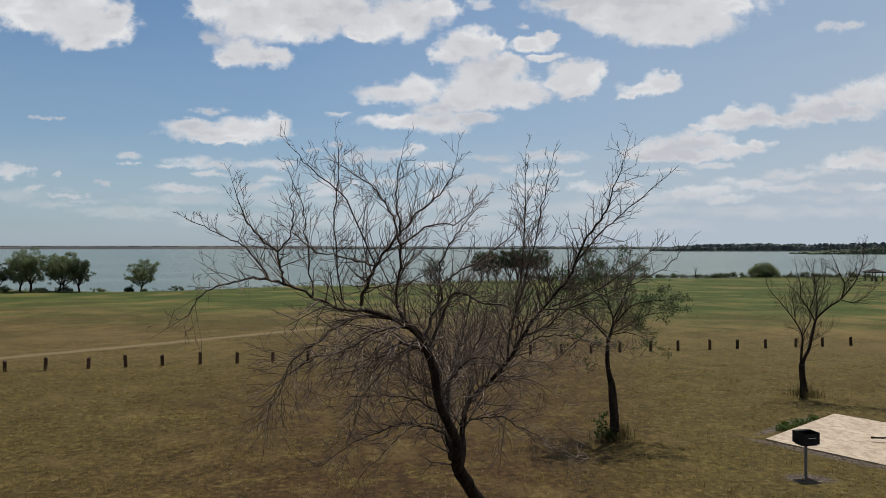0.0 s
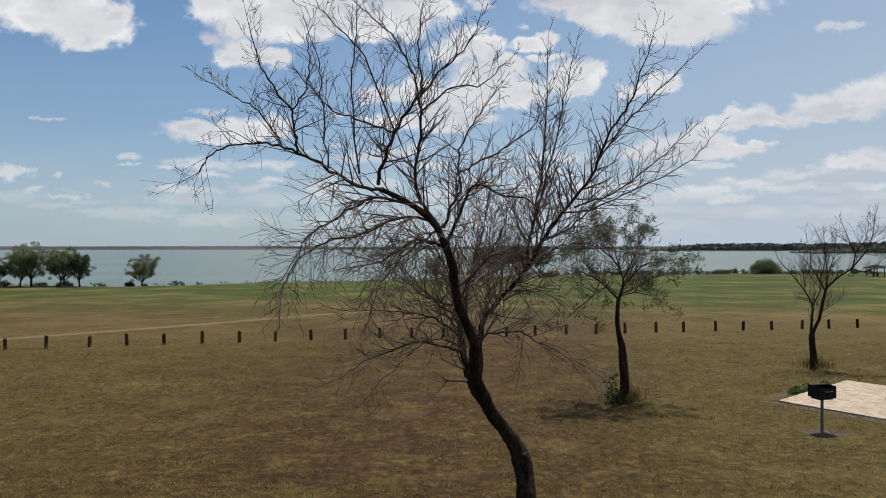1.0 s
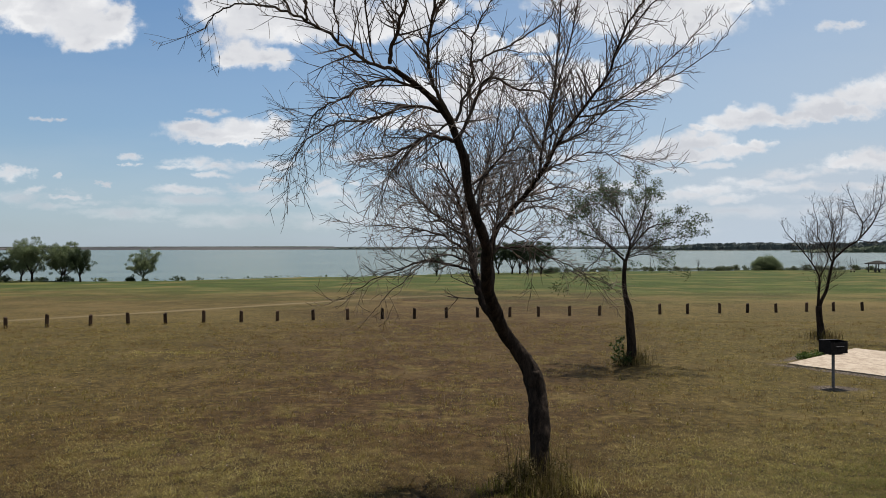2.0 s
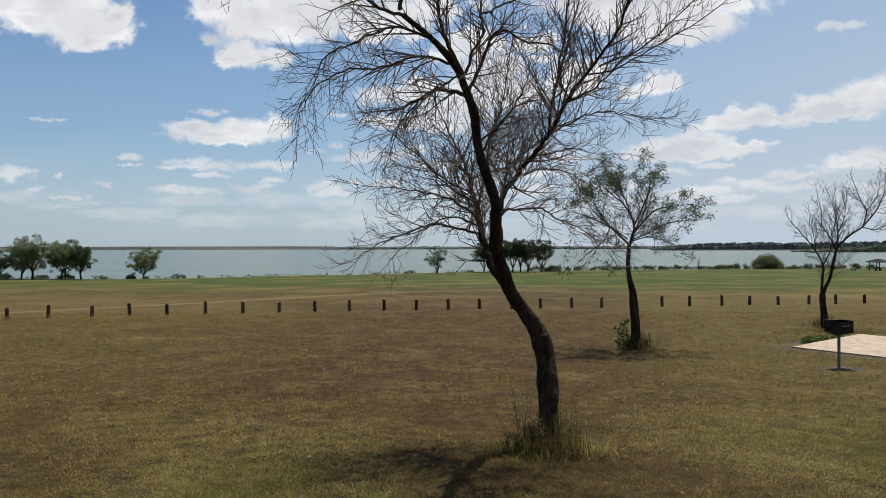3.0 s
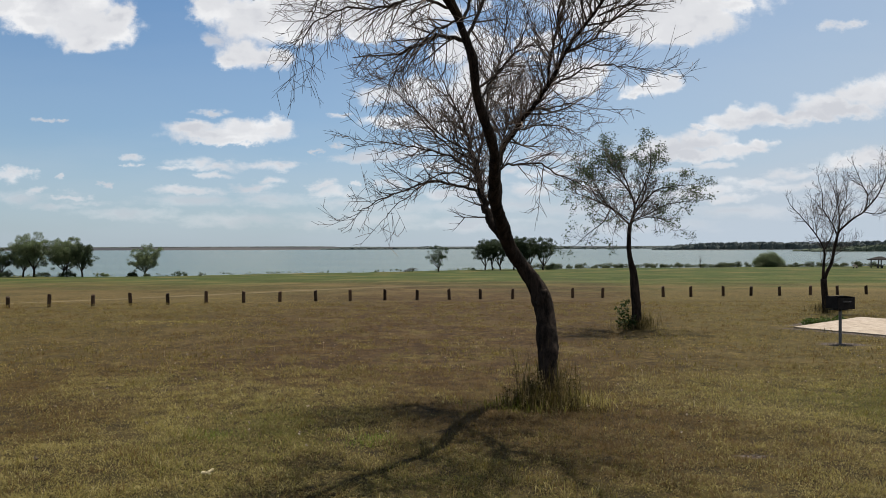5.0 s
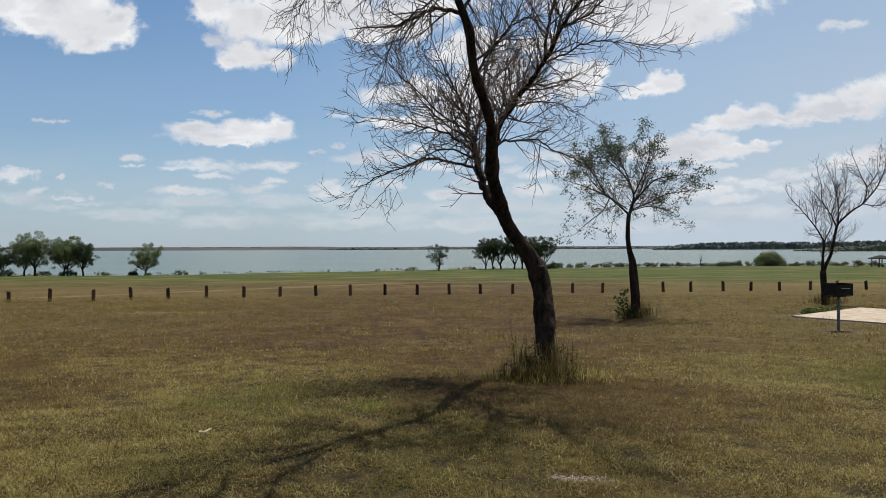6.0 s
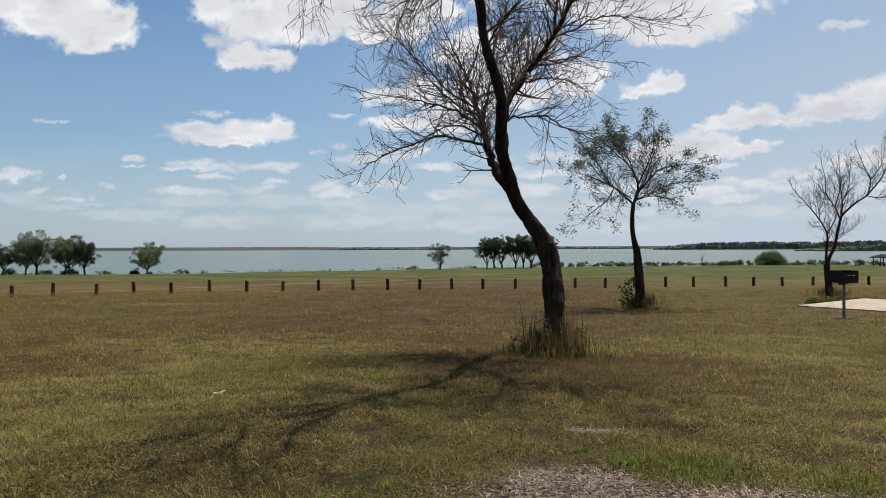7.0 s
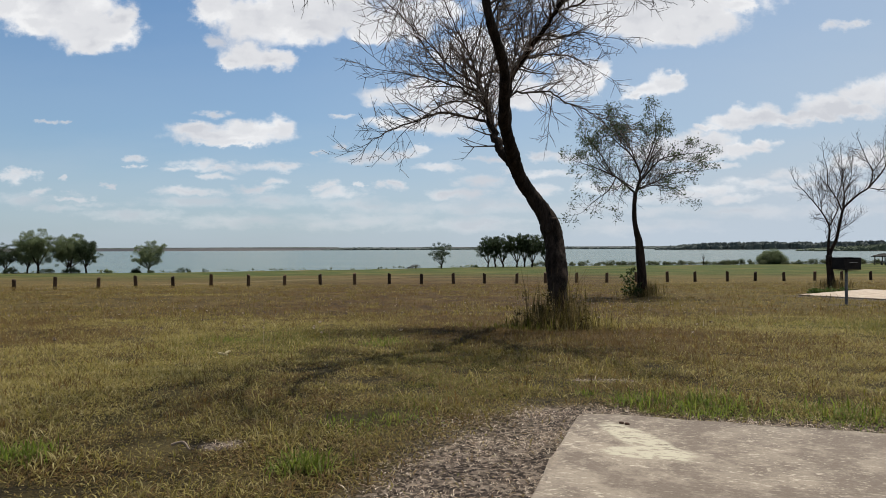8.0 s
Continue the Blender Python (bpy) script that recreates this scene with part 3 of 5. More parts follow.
def clothe(rng, run, radius0, radius1, found, gap, reach, level, rise, wild=0.22, begin=0.15, tips=None, lean=(0, 0, 0), split=(0.5, 0.72), twig_gap=0.11, taper=0.4):
    """Side branches all along a limb's run."""
    lengths = [0.0]
    for a, b in zip(run, run[1:]):
        lengths.append(lengths[-1] + (b - a).length)
    total = lengths[-1]
    s = total * begin
    while s < total:
        i = max(j for j in range(len(run) - 1) if lengths[j] <= s)
        f = (s - lengths[i]) / max(1e-6, lengths[i + 1] - lengths[i])
        p, ax = run[i].lerp(run[i + 1], f), (run[i + 1] - run[i]).normalized()
        out = Vector((rng.gauss(0, 1), rng.gauss(0, 1), rng.gauss(0, 1) + 0.2)) + Vector(lean)
        out = (out - ax * out.dot(ax)).normalized()
        ang = rng.uniform(0.45, 1.2)
        r = radius0 + (radius1 - radius0) * s / total
        sprout(rng, p, ax * math.cos(ang) + out * math.sin(ang), reach * rng.uniform(0.55, 1.15) * (1.15 - taper * s / total),
               min(r * 0.55, 0.012), level, found, rise, wild, tips, 4, split, twig_gap)
        s += gap * rng.uniform(0.6, 1.4)
    ax = (run[-1] - run[-2]).normalized()
    sprout(rng, run[-1], ax, reach * (1.12 - 0.8 * taper), radius1, level, found, rise, wild, tips, 4, split, twig_gap)


def trunk_mesh(name, run, radii, mat, sides=14, rough=0.16, seed=0, spacing=0.05):
    """A gnarled trunk: uneven rings along the run."""
    pts, rads = [], []
    for i in range(len(run) - 1):
        cuts = max(1, int((run[i + 1] - run[i]).length / spacing))
        for c in range(cuts):
            pts.append(run[i].lerp(run[i + 1], c / cuts))
            rads.append(radii[i] + (radii[i + 1] - radii[i]) * c / cuts)
    pts.append(run[-1]), rads.append(radii[-1])
    verts, faces = tube_data([(pts, rads, sides)])
    moved = []
    for i, v in enumerate(verts):
        c = pts[i // sides]
        d = v - c
        a = noise.noise(Vector((v.x * 7, v.y * 7, v.z * 2.0 + seed))) - 0.9 * abs(noise.noise(Vector((v.x * 22, v.y * 22, v.z * 4.5 + seed)))) + 0.4 * noise.noise(Vector((v.x * 45, v.y * 45, v.z * 20 + seed))) + 0.25
        moved.append(c + d * (1 + rough * a))
    return mesh_of(name, moved, faces, mat, True)


# ---------------- the ground, the lake and its far shores ----------------
KNOTS = [(-900, 6.0), (-40, 1.2), (-8, 0.3), (-2, 0.14), (3, 0.16), (4, 0.145), (6, 0.09), (9, -0.04), (16, -0.4), (19.5, -0.43), (26, -0.64), (34, -0.88), (41, -1.12), (135, -3.4), (175, -4.0), (225, -4.75), (420, -6.0)]
WATER = -6.0


def shore_y(x):
    """Where the bank drops to the lake."""
    return 176 + 0.5 * max(-70.0, min(110.0, x)) + (6 * math.sin(x / 23) + 3 * math.sin(x / 7.3) if abs(x) < 300 else 0) - 10 * (x < -35) * min(1, (-35 - x) / 20)


KX, KZ = [k[0] for k in KNOTS], [k[1] for k in KNOTS]


def height(x, y, bumps=True):
    z = float(np.interp(y, KX, KZ))
    s = shore_y(x)
    if y > s:
        z = max(-9.5, z - (y - s) * 0.35)
    if y < 400:
        z -= 0.011 * min(17.0, max(0.0, -8.0 - x)) * min(1.0, max(0.0, (y - 15.0) / 15.0))
    if bumps and y < 60:
        z += 0.025 * noise.noise(Vector((x * 0.7, y * 0.7, 0))) + 0.012 * noise.noise(Vector((x * 2.3, y * 2.3, 5)))
    if y > 900:
        side = x / y
        cape = 985 if side > 0.55 else 1650 if side > 0.32 else 3040 + 60 * noise.noise(Vector((x / 300, 1.0, 0)))
        z = max(-9.5, min(6.5 if side <= 0.32 else -5.4, -9.5 + (y - cape) * 0.1))
    return z


def spread(lo, hi, fine_lo, fine_hi, step, grow):
    """Grid lines: even in the middle, wider and wider outwards."""
    made = list(np.arange(fine_lo, fine_hi, step))
    a, s = fine_hi, step
    while a < hi:
        made.append(a)
        s *= grow
        a += s
    made.append(hi)
    a, s = fine_lo, step
    low = []
    while a > lo:
        s *= grow
        a -= s
        low.append(max(a, lo))
    return low[::-1] + made


gx = spread(-4500, 4500, -14, 16, 0.35, 1.06)
gy = spread(-900, 4900, 0, 30, 0.35, 1.035)
verts = [(x, y, height(x, y)) for y in gy for x in gx]
w_ = len(gx)
faces = [(j * w_ + i, j * w_ + i + 1, (j + 1) * w_ + i + 1, (j + 1) * w_ + i) for j in range(len(gy) - 1) for i in range(w_ - 1)]
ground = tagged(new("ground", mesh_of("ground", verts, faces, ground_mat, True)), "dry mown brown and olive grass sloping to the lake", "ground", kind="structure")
water = tagged(new("water", mesh_of("water", [(-4500, 100, WATER), (4500, 100, WATER), (4500, 4890, WATER), (-4500, 4890, WATER)], [(0, 1, 2, 3)], water_mat)),
               "pale grey-green lake water, lightly rippled", "water", kind="structure")

# ---------------- the bare mesquite in front ----------------
def bare_tree(name, at, label, limbs, seed, group=""):
    """limbs: (points, first radius, last radius, side gap, reach, level, rise, lean)."""
    rng = random.Random(seed)
    tree = thing(name, at, label, "tree", group)
    home = Vector(at)
    twigs = []
    for i, (points, r0, r1, gap, reach, level, rise, lean) in enumerate(limbs):
        run = smooth_run([Vector(p) - home for p in points], 5)
        run = [p + Vector((rng.gauss(0, 0.008), rng.gauss(0, 0.008), rng.gauss(0, 0.008))) * (0 < j < len(run) - 1) for j, p in enumerate(run)]
        near = max(0.0, min(1.0, (7.9 - points[-1][1]) / 1.6))       # the high limbs carry shorter twigs
        radii = along(r0 * (0.88 - 0.2 * near), r1 * (1 - 0.25 * near), len(run))
        v, f = tube_data([(run, radii, 8 if r0 > 0.02 else 6)])
        part("limb", mesh_of("limb", v, f, bark_dark if r0 > 0.03 else bark_grey, True), parent=tree)
        clothe(rng, run, r0, r1, twigs, gap * 0.58, reach * (1.12 - 0.2 * near), level, rise * 0.7, 0.13, lean=lean, begin=0.1, split=(0.5, 0.95), twig_gap=0.135, taper=0.7 if points[-1][2] > 4.9 else 0.3)
    v, f = tube_data([(p, [r * min(1.15, max(0.68, 0.68 + 0.16 * (p[0].y + home.y - 5.4))) for r in rr], sides) for p, rr, sides in twigs])
    me = mesh_of("twig_spray", v, f, twig_mat)
    tagged(part("twig_spray", me, parent=tree, label="fine bare grey-brown twigs"), kind="stuff")
    return tree, home


STEM = [(0.80, 8.47, -0.12), (0.808, 8.50, 0.12), (0.825, 8.62, 0.40), (0.832, 8.73, 0.70), (0.823, 8.83, 0.95), (0.797, 8.90, 1.15), (0.712, 8.94, 1.35), (0.558, 8.93, 1.57), (0.398, 8.81, 1.80),
        (0.290, 8.58, 2.05), (0.190, 8.31, 2.30), (0.158, 8.04, 2.55), (0.140, 7.81, 2.80), (0.074, 7.64, 3.00), (-0.015, 7.52, 3.20), (-0.076, 7.44, 3.45), (-0.107, 7.37, 3.70), (-0.207, 7.32, 3.95),
        (-0.30, 7.2, 4.12), (-0.52, 6.9, 4.28), (-0.76, 6.6, 4.39)]
STEM_R = [0.155, 0.128, 0.115, 0.115, 0.112, 0.125, 0.107, 0.08, 0.076, 0.076, 0.07, 0.06, 0.051, 0.052, 0.047, 0.042, 0.042, 0.038, 0.033, 0.026, 0.023]
# the long limb out to one side, and its uprights
LONG_LIMB = [
    ([(-0.76, 6.6, 4.39), (-0.96, 6.45, 4.41), (-1.18, 6.3, 4.53), (-1.44, 6.15, 4.67), (-1.67, 6.0, 4.72), (-1.83, 5.8, 4.68), (-2.02, 5.7, 4.59), (-2.12, 5.6, 4.42)], 0.025, 0.005, 0.10, 0.42, 2, 0.0, (0, 0, 0)),
    ([(-1.44, 6.15, 4.67), (-1.43, 6.0, 4.81), (-1.42, 5.8, 4.96), (-1.5, 5.5, 5.1), (-1.55, 5.3, 5.25), (-1.56, 5.1, 5.44)], 0.018, 0.004, 0.10, 0.34, 2, 0.3, (-0.3, 0, 0.2)),
    ([(-1.42, 5.8, 4.96), (-1.26, 5.6, 5.07), (-1.19, 5.4, 5.24), (-1.16, 5.2, 5.39)], 0.011, 0.004, 0.12, 0.28, 1, 0.3, (0, 0, 0.2)),
    ([(-1.56, 6.1, 4.72), (-1.72, 6.0, 4.98), (-1.92, 5.9, 5.1), (-2.12, 5.8, 5.21)], 0.012, 0.004, 0.10, 0.34, 2, 0.25, (-0.2, 0, 0.2)),
]
# uprights of the middle
MIDDLE_LIMBS = [
    ([(-0.79, 6.6, 4.44), (-0.74, 6.4, 4.59), (-0.61, 6.1, 4.81), (-0.44, 5.9, 5.04), (-0.37, 5.8, 5.17), (-0.38, 5.6, 5.38), (-0.34, 5.4, 5.66)], 0.028, 0.004, 0.08, 0.45, 2, 0.35, (0, 0, 0.2)),
    ([(-0.6, 6.1, 4.83), (-0.87, 6.0, 4.91), (-1.08, 5.8, 4.96), (-1.24, 5.6, 5.12)], 0.013, 0.005, 0.10, 0.4, 2, 0.35, (0, 0, 0.4)),
    ([(-0.21, 7.2, 4.0), (-0.32, 7.0, 4.18), (-0.44, 6.7, 4.37), (-0.45, 6.5, 4.57), (-0.38, 6.2, 4.87), (-0.39, 6.0, 5.1), (-0.48, 5.8, 5.35), (-0.6, 5.6, 5.51), (-0.8, 5.4, 5.64)], 0.03, 0.004, 0.08, 0.48, 2, 0.32, (0, 0, 0.2)),
    ([(-0.39, 6.0, 5.1), (-0.22, 5.9, 5.3), (0.0, 5.8, 5.47), (0.1, 5.7, 5.68)], 0.014, 0.004, 0.09, 0.4, 2, 0.35, (0.2, 0, 0.2)),
    ([(-0.39, 6.1, 5.0), (-0.11, 6.0, 5.19), (0.12, 6.0, 5.21), (0.31, 6.0, 5.38)], 0.013, 0.004, 0.09, 0.4, 2, 0.35, (0.2, 0, 0.3)),
    ([(-0.19, 7.3, 4.05), (-0.1, 7.3, 4.28), (-0.01, 7.3, 4.47), (-0.04, 7.2, 4.7), (0.01, 7.1, 4.91), (0.17, 7.0, 5.17), (0.33, 6.9, 5.37)], 0.022, 0.004, 0.09, 0.42, 2, 0.25, (0, 0, 0.1)),
    ([(-0.03, 7.2, 4.61), (0.1, 7.3, 4.69), (0.42, 7.4, 4.88), (0.72, 7.5, 5.09), (0.85, 7.5, 5.27)], 0.016, 0.004, 0.12, 0.4, 1, 0.2, (0, 0, 0.1)),
    ([(-0.6, 6.1, 4.83), (-0.836, 5.85, 5.4), (-1.04, 5.65, 5.59), (-1.2, 5.5, 5.78)], 0.012, 0.004, 0.1, 0.36, 2, 0.3, (0, 0, 0.2)),
    ([(-0.93, 6.3, 4.5), (-0.96, 6.0, 5.15), (-0.9, 5.8, 5.5), (-0.86, 5.6, 5.8)], 0.012, 0.004, 0.1, 0.36, 2, 0.3, (0, 0, 0.2)),
    ([(-1.2, 6.3, 4.55), (-1.2, 6.0, 5.05), (-1.19, 5.8, 5.33), (-1.25, 5.6, 5.58)], 0.011, 0.004, 0.1, 0.34, 2, 0.3, (0, 0, 0.2)),
]
# the limb to the other side
OTHER_LIMBS = [
    ([(0.23, 8.42, 2.2), (0.245, 8.6, 2.6), (0.292, 8.7, 2.94), (0.439, 8.6, 3.163), (0.61, 8.4, 3.39), (0.78, 8.24, 3.63), (0.944, 8.1, 3.93), (1.2, 8.1, 4.3), (1.45, 7.9, 4.63), (1.57, 7.6, 5.05), (1.75, 7.4, 5.35), (1.8, 7.2, 5.61), (1.88, 7.1, 5.9)], 0.05, 0.004, 0.085, 0.55, 2, 0.2, (0, 0, 0.1)),
    ([(0.78, 8.24, 3.63), (0.8, 8.25, 3.92), (0.88, 8.15, 4.28), (0.93, 8.0, 4.81), (0.93, 7.7, 5.3), (0.89, 7.4, 5.8)], 0.022, 0.004, 0.09, 0.5, 2, 0.4, (0, 0, 0.1)),
    ([(0.85, 8.2, 4.12), (1.02, 8.0, 4.8), (1.09, 7.7, 5.36), (1.15, 7.4, 5.8)], 0.013, 0.004, 0.10, 0.45, 2, 0.4, (0, 0, 0.1)),
    ([(1.49, 7.7, 4.79), (1.72, 7.4, 5.16), (1.94, 7.1, 5.4), (2.2, 6.8, 5.68)], 0.013, 0.004, 0.13, 0.36, 1, 0.2, (0, 0, 0)),
    ([(1.28, 8.0, 4.3), (1.67, 7.9, 4.44), (1.97, 7.6, 4.67), (2.25, 7.3, 4.97)], 0.014, 0.004, 0.11, 0.42, 2, 0.25, (0, 0, 0)),
    ([(1.2, 8.15, 4.25), (1.5, 8.0, 4.29), (1.77, 7.8, 4.43), (2.34, 7.4, 4.72), (2.52, 7.15, 4.98)], 0.014, 0.003, 0.15, 0.36, 1, 0.15, (0, 0, 0)),
]
# the second stem, behind the first, and its low branches
SECOND_STEM = [
    ([(0.35, 8.74, 1.88), (0.235, 8.76, 2.01), (0.161, 8.85, 2.172), (0.106, 8.95, 2.327), (0.07, 9.05, 2.491), (0.03, 9.3, 2.8), (-0.03, 9.7, 3.1), (-0.05, 9.87, 3.28), (-0.09, 9.9, 3.38), (-0.16, 9.9, 3.57), (-0.3, 9.85, 3.85), (-0.45, 9.8, 4.15)], 0.072, 0.006, 0.085, 0.5, 2, 0.2, (-0.2, 0, 0)),
    ([(0.03, 9.3, 2.8), (0.1, 9.4, 3.15), (0.2, 9.5, 3.6), (0.28, 9.5, 4.05)], 0.02, 0.004, 0.09, 0.45, 2, 0.25, (0, 0, 0)),
    ([(0.06, 9.15, 2.68), (-0.18, 9.14, 2.86), (-0.476, 9.1, 2.99), (-0.827, 8.96, 3.04), (-1.237, 8.76, 3.07)], 0.022, 0.004, 0.09, 0.5, 2, 0.12, (0, 0, 0.1)),
    ([(0.06, 9.1, 2.512), (-0.138, 9.15, 2.548), (-0.491, 9.15, 2.633), (-0.76, 9.12, 2.56), (-1.03, 9.1, 2.463), (-1.3, 9.05, 2.34), (-1.5, 9.0, 2.2)], 0.022, 0.004, 0.10, 0.4, 2, 0.1, (0, 0, 0)),
    ([(0.04, 9.05, 2.6), (-0.25, 8.87, 2.705), (-0.505, 8.66, 2.64), (-0.728, 8.44, 2.45), (-0.94, 8.34, 2.27), (-1.12, 8.23, 2.06)], 0.014, 0.003, 0.15, 0.32, 1, -0.05, (0, 0, -0.1)),
    ([(0.26, 8.63, 2.7), (0.38, 8.75, 2.8), (0.77, 8.8, 2.8), (1.02, 8.8, 2.66), (1.29, 8.75, 2.52), (1.46, 8.7, 2.34)], 0.018, 0.003, 0.1, 0.42, 2, -0.05, (0, 0, -0.1)),
]
# inner branches between the stem and the right-hand limb
INNER_LIMBS = [
    ([(-0.04, 9.87, 3.27), (0.10, 9.95, 3.33), (0.302, 10.0, 3.41), (0.528, 10.0, 3.495), (0.847, 10.0, 3.73), (1.02, 10.0, 3.90), (1.1, 9.95, 4.2)], 0.02, 0.004, 0.075, 0.48, 2, 0.25, (0, 0, 0)),
    ([(0.05, 7.72, 3.1), (0.08, 8.0, 3.42), (0.2, 8.3, 3.77), (0.29, 8.4, 4.13), (0.34, 8.3, 4.49)], 0.018, 0.004, 0.075, 0.48, 2, 0.25, (0.2, 0, 0)),
    ([(0.61, 8.4, 3.39), (0.91, 8.8, 3.48), (1.17, 8.8, 3.53), (1.44, 8.8, 3.46)], 0.015, 0.003, 0.07, 0.45, 2, 0.05, (0, 0, 0)),
    ([(0.439, 8.6, 3.163), (0.77, 8.9, 3.29), (1.07, 9.0, 3.28), (1.35, 9.0, 3.14)], 0.015, 0.003, 0.07, 0.42, 2, 0.0, (0, 0, 0)),
    ([(0.72, 8.3, 3.55), (1.07, 8.6, 3.79), (1.37, 8.5, 3.9), (1.67, 8.4, 3.87), (1.96, 8.3, 3.78)], 0.016, 0.003, 0.08, 0.42, 2, 0.1, (0, 0, 0)),
    ([(-0.16, 7.42, 3.86), (0.0, 7.5, 4.24), (0.14, 7.4, 4.5), (0.45, 7.4, 4.4), (0.68, 7.4, 4.36), (0.8, 7.4, 4.22)], 0.024, 0.005, 0.075, 0.46, 2, 0.12, (0, 0, 0)),
    ([(0.944, 8.1, 3.93), (1.26, 8.05, 4.09), (1.54, 7.9, 4.36), (1.81, 7.8, 4.56)], 0.015, 0.003, 0.08, 0.42, 2, 0.15, (0, 0, 0)),
    ([(-0.06, 7.56, 3.42), (0.2, 7.7, 3.64), (0.42, 7.75, 3.95), (0.52, 7.7, 4.3)], 0.018, 0.004, 0.08, 0.45, 2, 0.2, (0, 0, 0)),
    ([(0.292, 8.7, 2.94), (0.38, 9.05, 3.4), (0.45, 9.4, 3.8), (0.5, 9.6, 4.2)], 0.018, 0.004, 0.085, 0.45, 2, 0.2, (0, 0, 0)),
    ([(0.0, 9.45, 2.92), (-0.4, 9.6, 3.2), (-0.75, 9.7, 3.6), (-0.95, 9.7, 4.0)], 0.018, 0.004, 0.08, 0.48, 2, 0.2, (0, 0, 0)),
    ([(-0.02, 9.6, 3.05), (-0.4, 9.2, 3.2), (-0.75, 8.9, 3.5), (-1.1, 8.6, 3.75)], 0.016, 0.004, 0.075, 0.46, 2, 0.15, (0, 0, 0)),
]
# drooping sprays on the near side
DROOPING_LIMBS = [
    ([(-0.16, 7.42, 3.86), (-0.35, 7.45, 3.92), (-0.5, 7.5, 3.93), (-0.7, 7.4, 3.79), (-0.86, 7.3, 3.70)], 0.03, 0.012, 0.09, 0.48, 2, -0.05, (-0.3, 0, 0)),
    ([(-0.5, 6.9, 4.27), (-0.85, 6.7, 4.32), (-1.14, 6.5, 4.13), (-1.38, 6.3, 3.95), (-1.5, 6.2, 3.65)], 0.022, 0.004, 0.075, 0.5, 2, -0.2, (-0.2, 0, -0.3)),
    ([(-0.3, 7.3, 4.15), (-0.66, 7.0, 4.14), (-0.96, 6.8, 3.97), (-1.29, 6.6, 3.9), (-1.55, 6.5, 3.7), (-1.65, 6.45, 3.45)], 0.022, 0.004, 0.075, 0.5, 2, -0.2, (-0.2, 0, -0.3)),
    ([(-0.2, 7.45, 4.1), (-0.35, 7.2, 3.95), (-0.6, 7.0, 3.75), (-0.8, 6.9, 3.5), (-0.9, 6.85, 3.2)], 0.018, 0.004, 0.08, 0.45, 2, -0.2, (0, 0, -0.3)),
    ([(-0.02, 7.62, 3.3), (0.14, 7.7, 3.57), (0.28, 7.6, 3.73), (0.45, 7.4, 3.8), (0.6, 7.2, 3.7)], 0.018, 0.004, 0.09, 0.45, 2, 0.05, (0.2, 0, 0)),
]
TREE_LIMBS = LONG_LIMB + MIDDLE_LIMBS + OTHER_LIMBS + SECOND_STEM + INNER_LIMBS + DROOPING_LIMBS
mesquite, home = bare_tree("bare_tree", STEM[0], "leafless leaning mesquite with dark bark and drooping twigs", TREE_LIMBS, 11)
run = smooth_run([Vector(p) - home for p in STEM], 4)
radii = [float(np.interp(i / 4, range(len(STEM)), STEM_R)) for i in range(len(run))]
part("trunk", trunk_mesh("trunk", run, radii, bark_dark, 34, 0.24, 3, 0.02), parent=mesquite, label="dark, deeply furrowed leaning trunk")
stub = [Vector(p) - home for p in ((0.79, 8.86, 1.12), (0.815, 8.83, 1.22), (0.81, 8.81, 1.29))]
part("branch_stub", trunk_mesh("branch_stub", stub, [0.1, 0.078, 0.04], bark_dark, 16, 0.2, 5, 0.02), parent=mesquite, label="knobbly broken branch stub")


# ---------------- the two smaller trees ----------------
def leaf_quads(rng, tips, per, size, jitter):
    made = []
    for p, d in tips:
        for _ in range(per):
            c = p + Vector((rng.gauss(0, jitter), rng.gauss(0, jitter), rng.gauss(0, jitter)))
            a = Vector((rng.gauss(0, 1), rng.gauss(0, 1), rng.gauss(0, 1))).normalized()
            b = a.orthogonal().normalized()
            s = size * rng.uniform(0.6, 1.4)
            made.append((c, c + a * s * 0.5 + b * s * 0.3, c + a * s, c + a * s * 0.5 - b * s * 0.3))
    return np.array(made, dtype=np.float32)


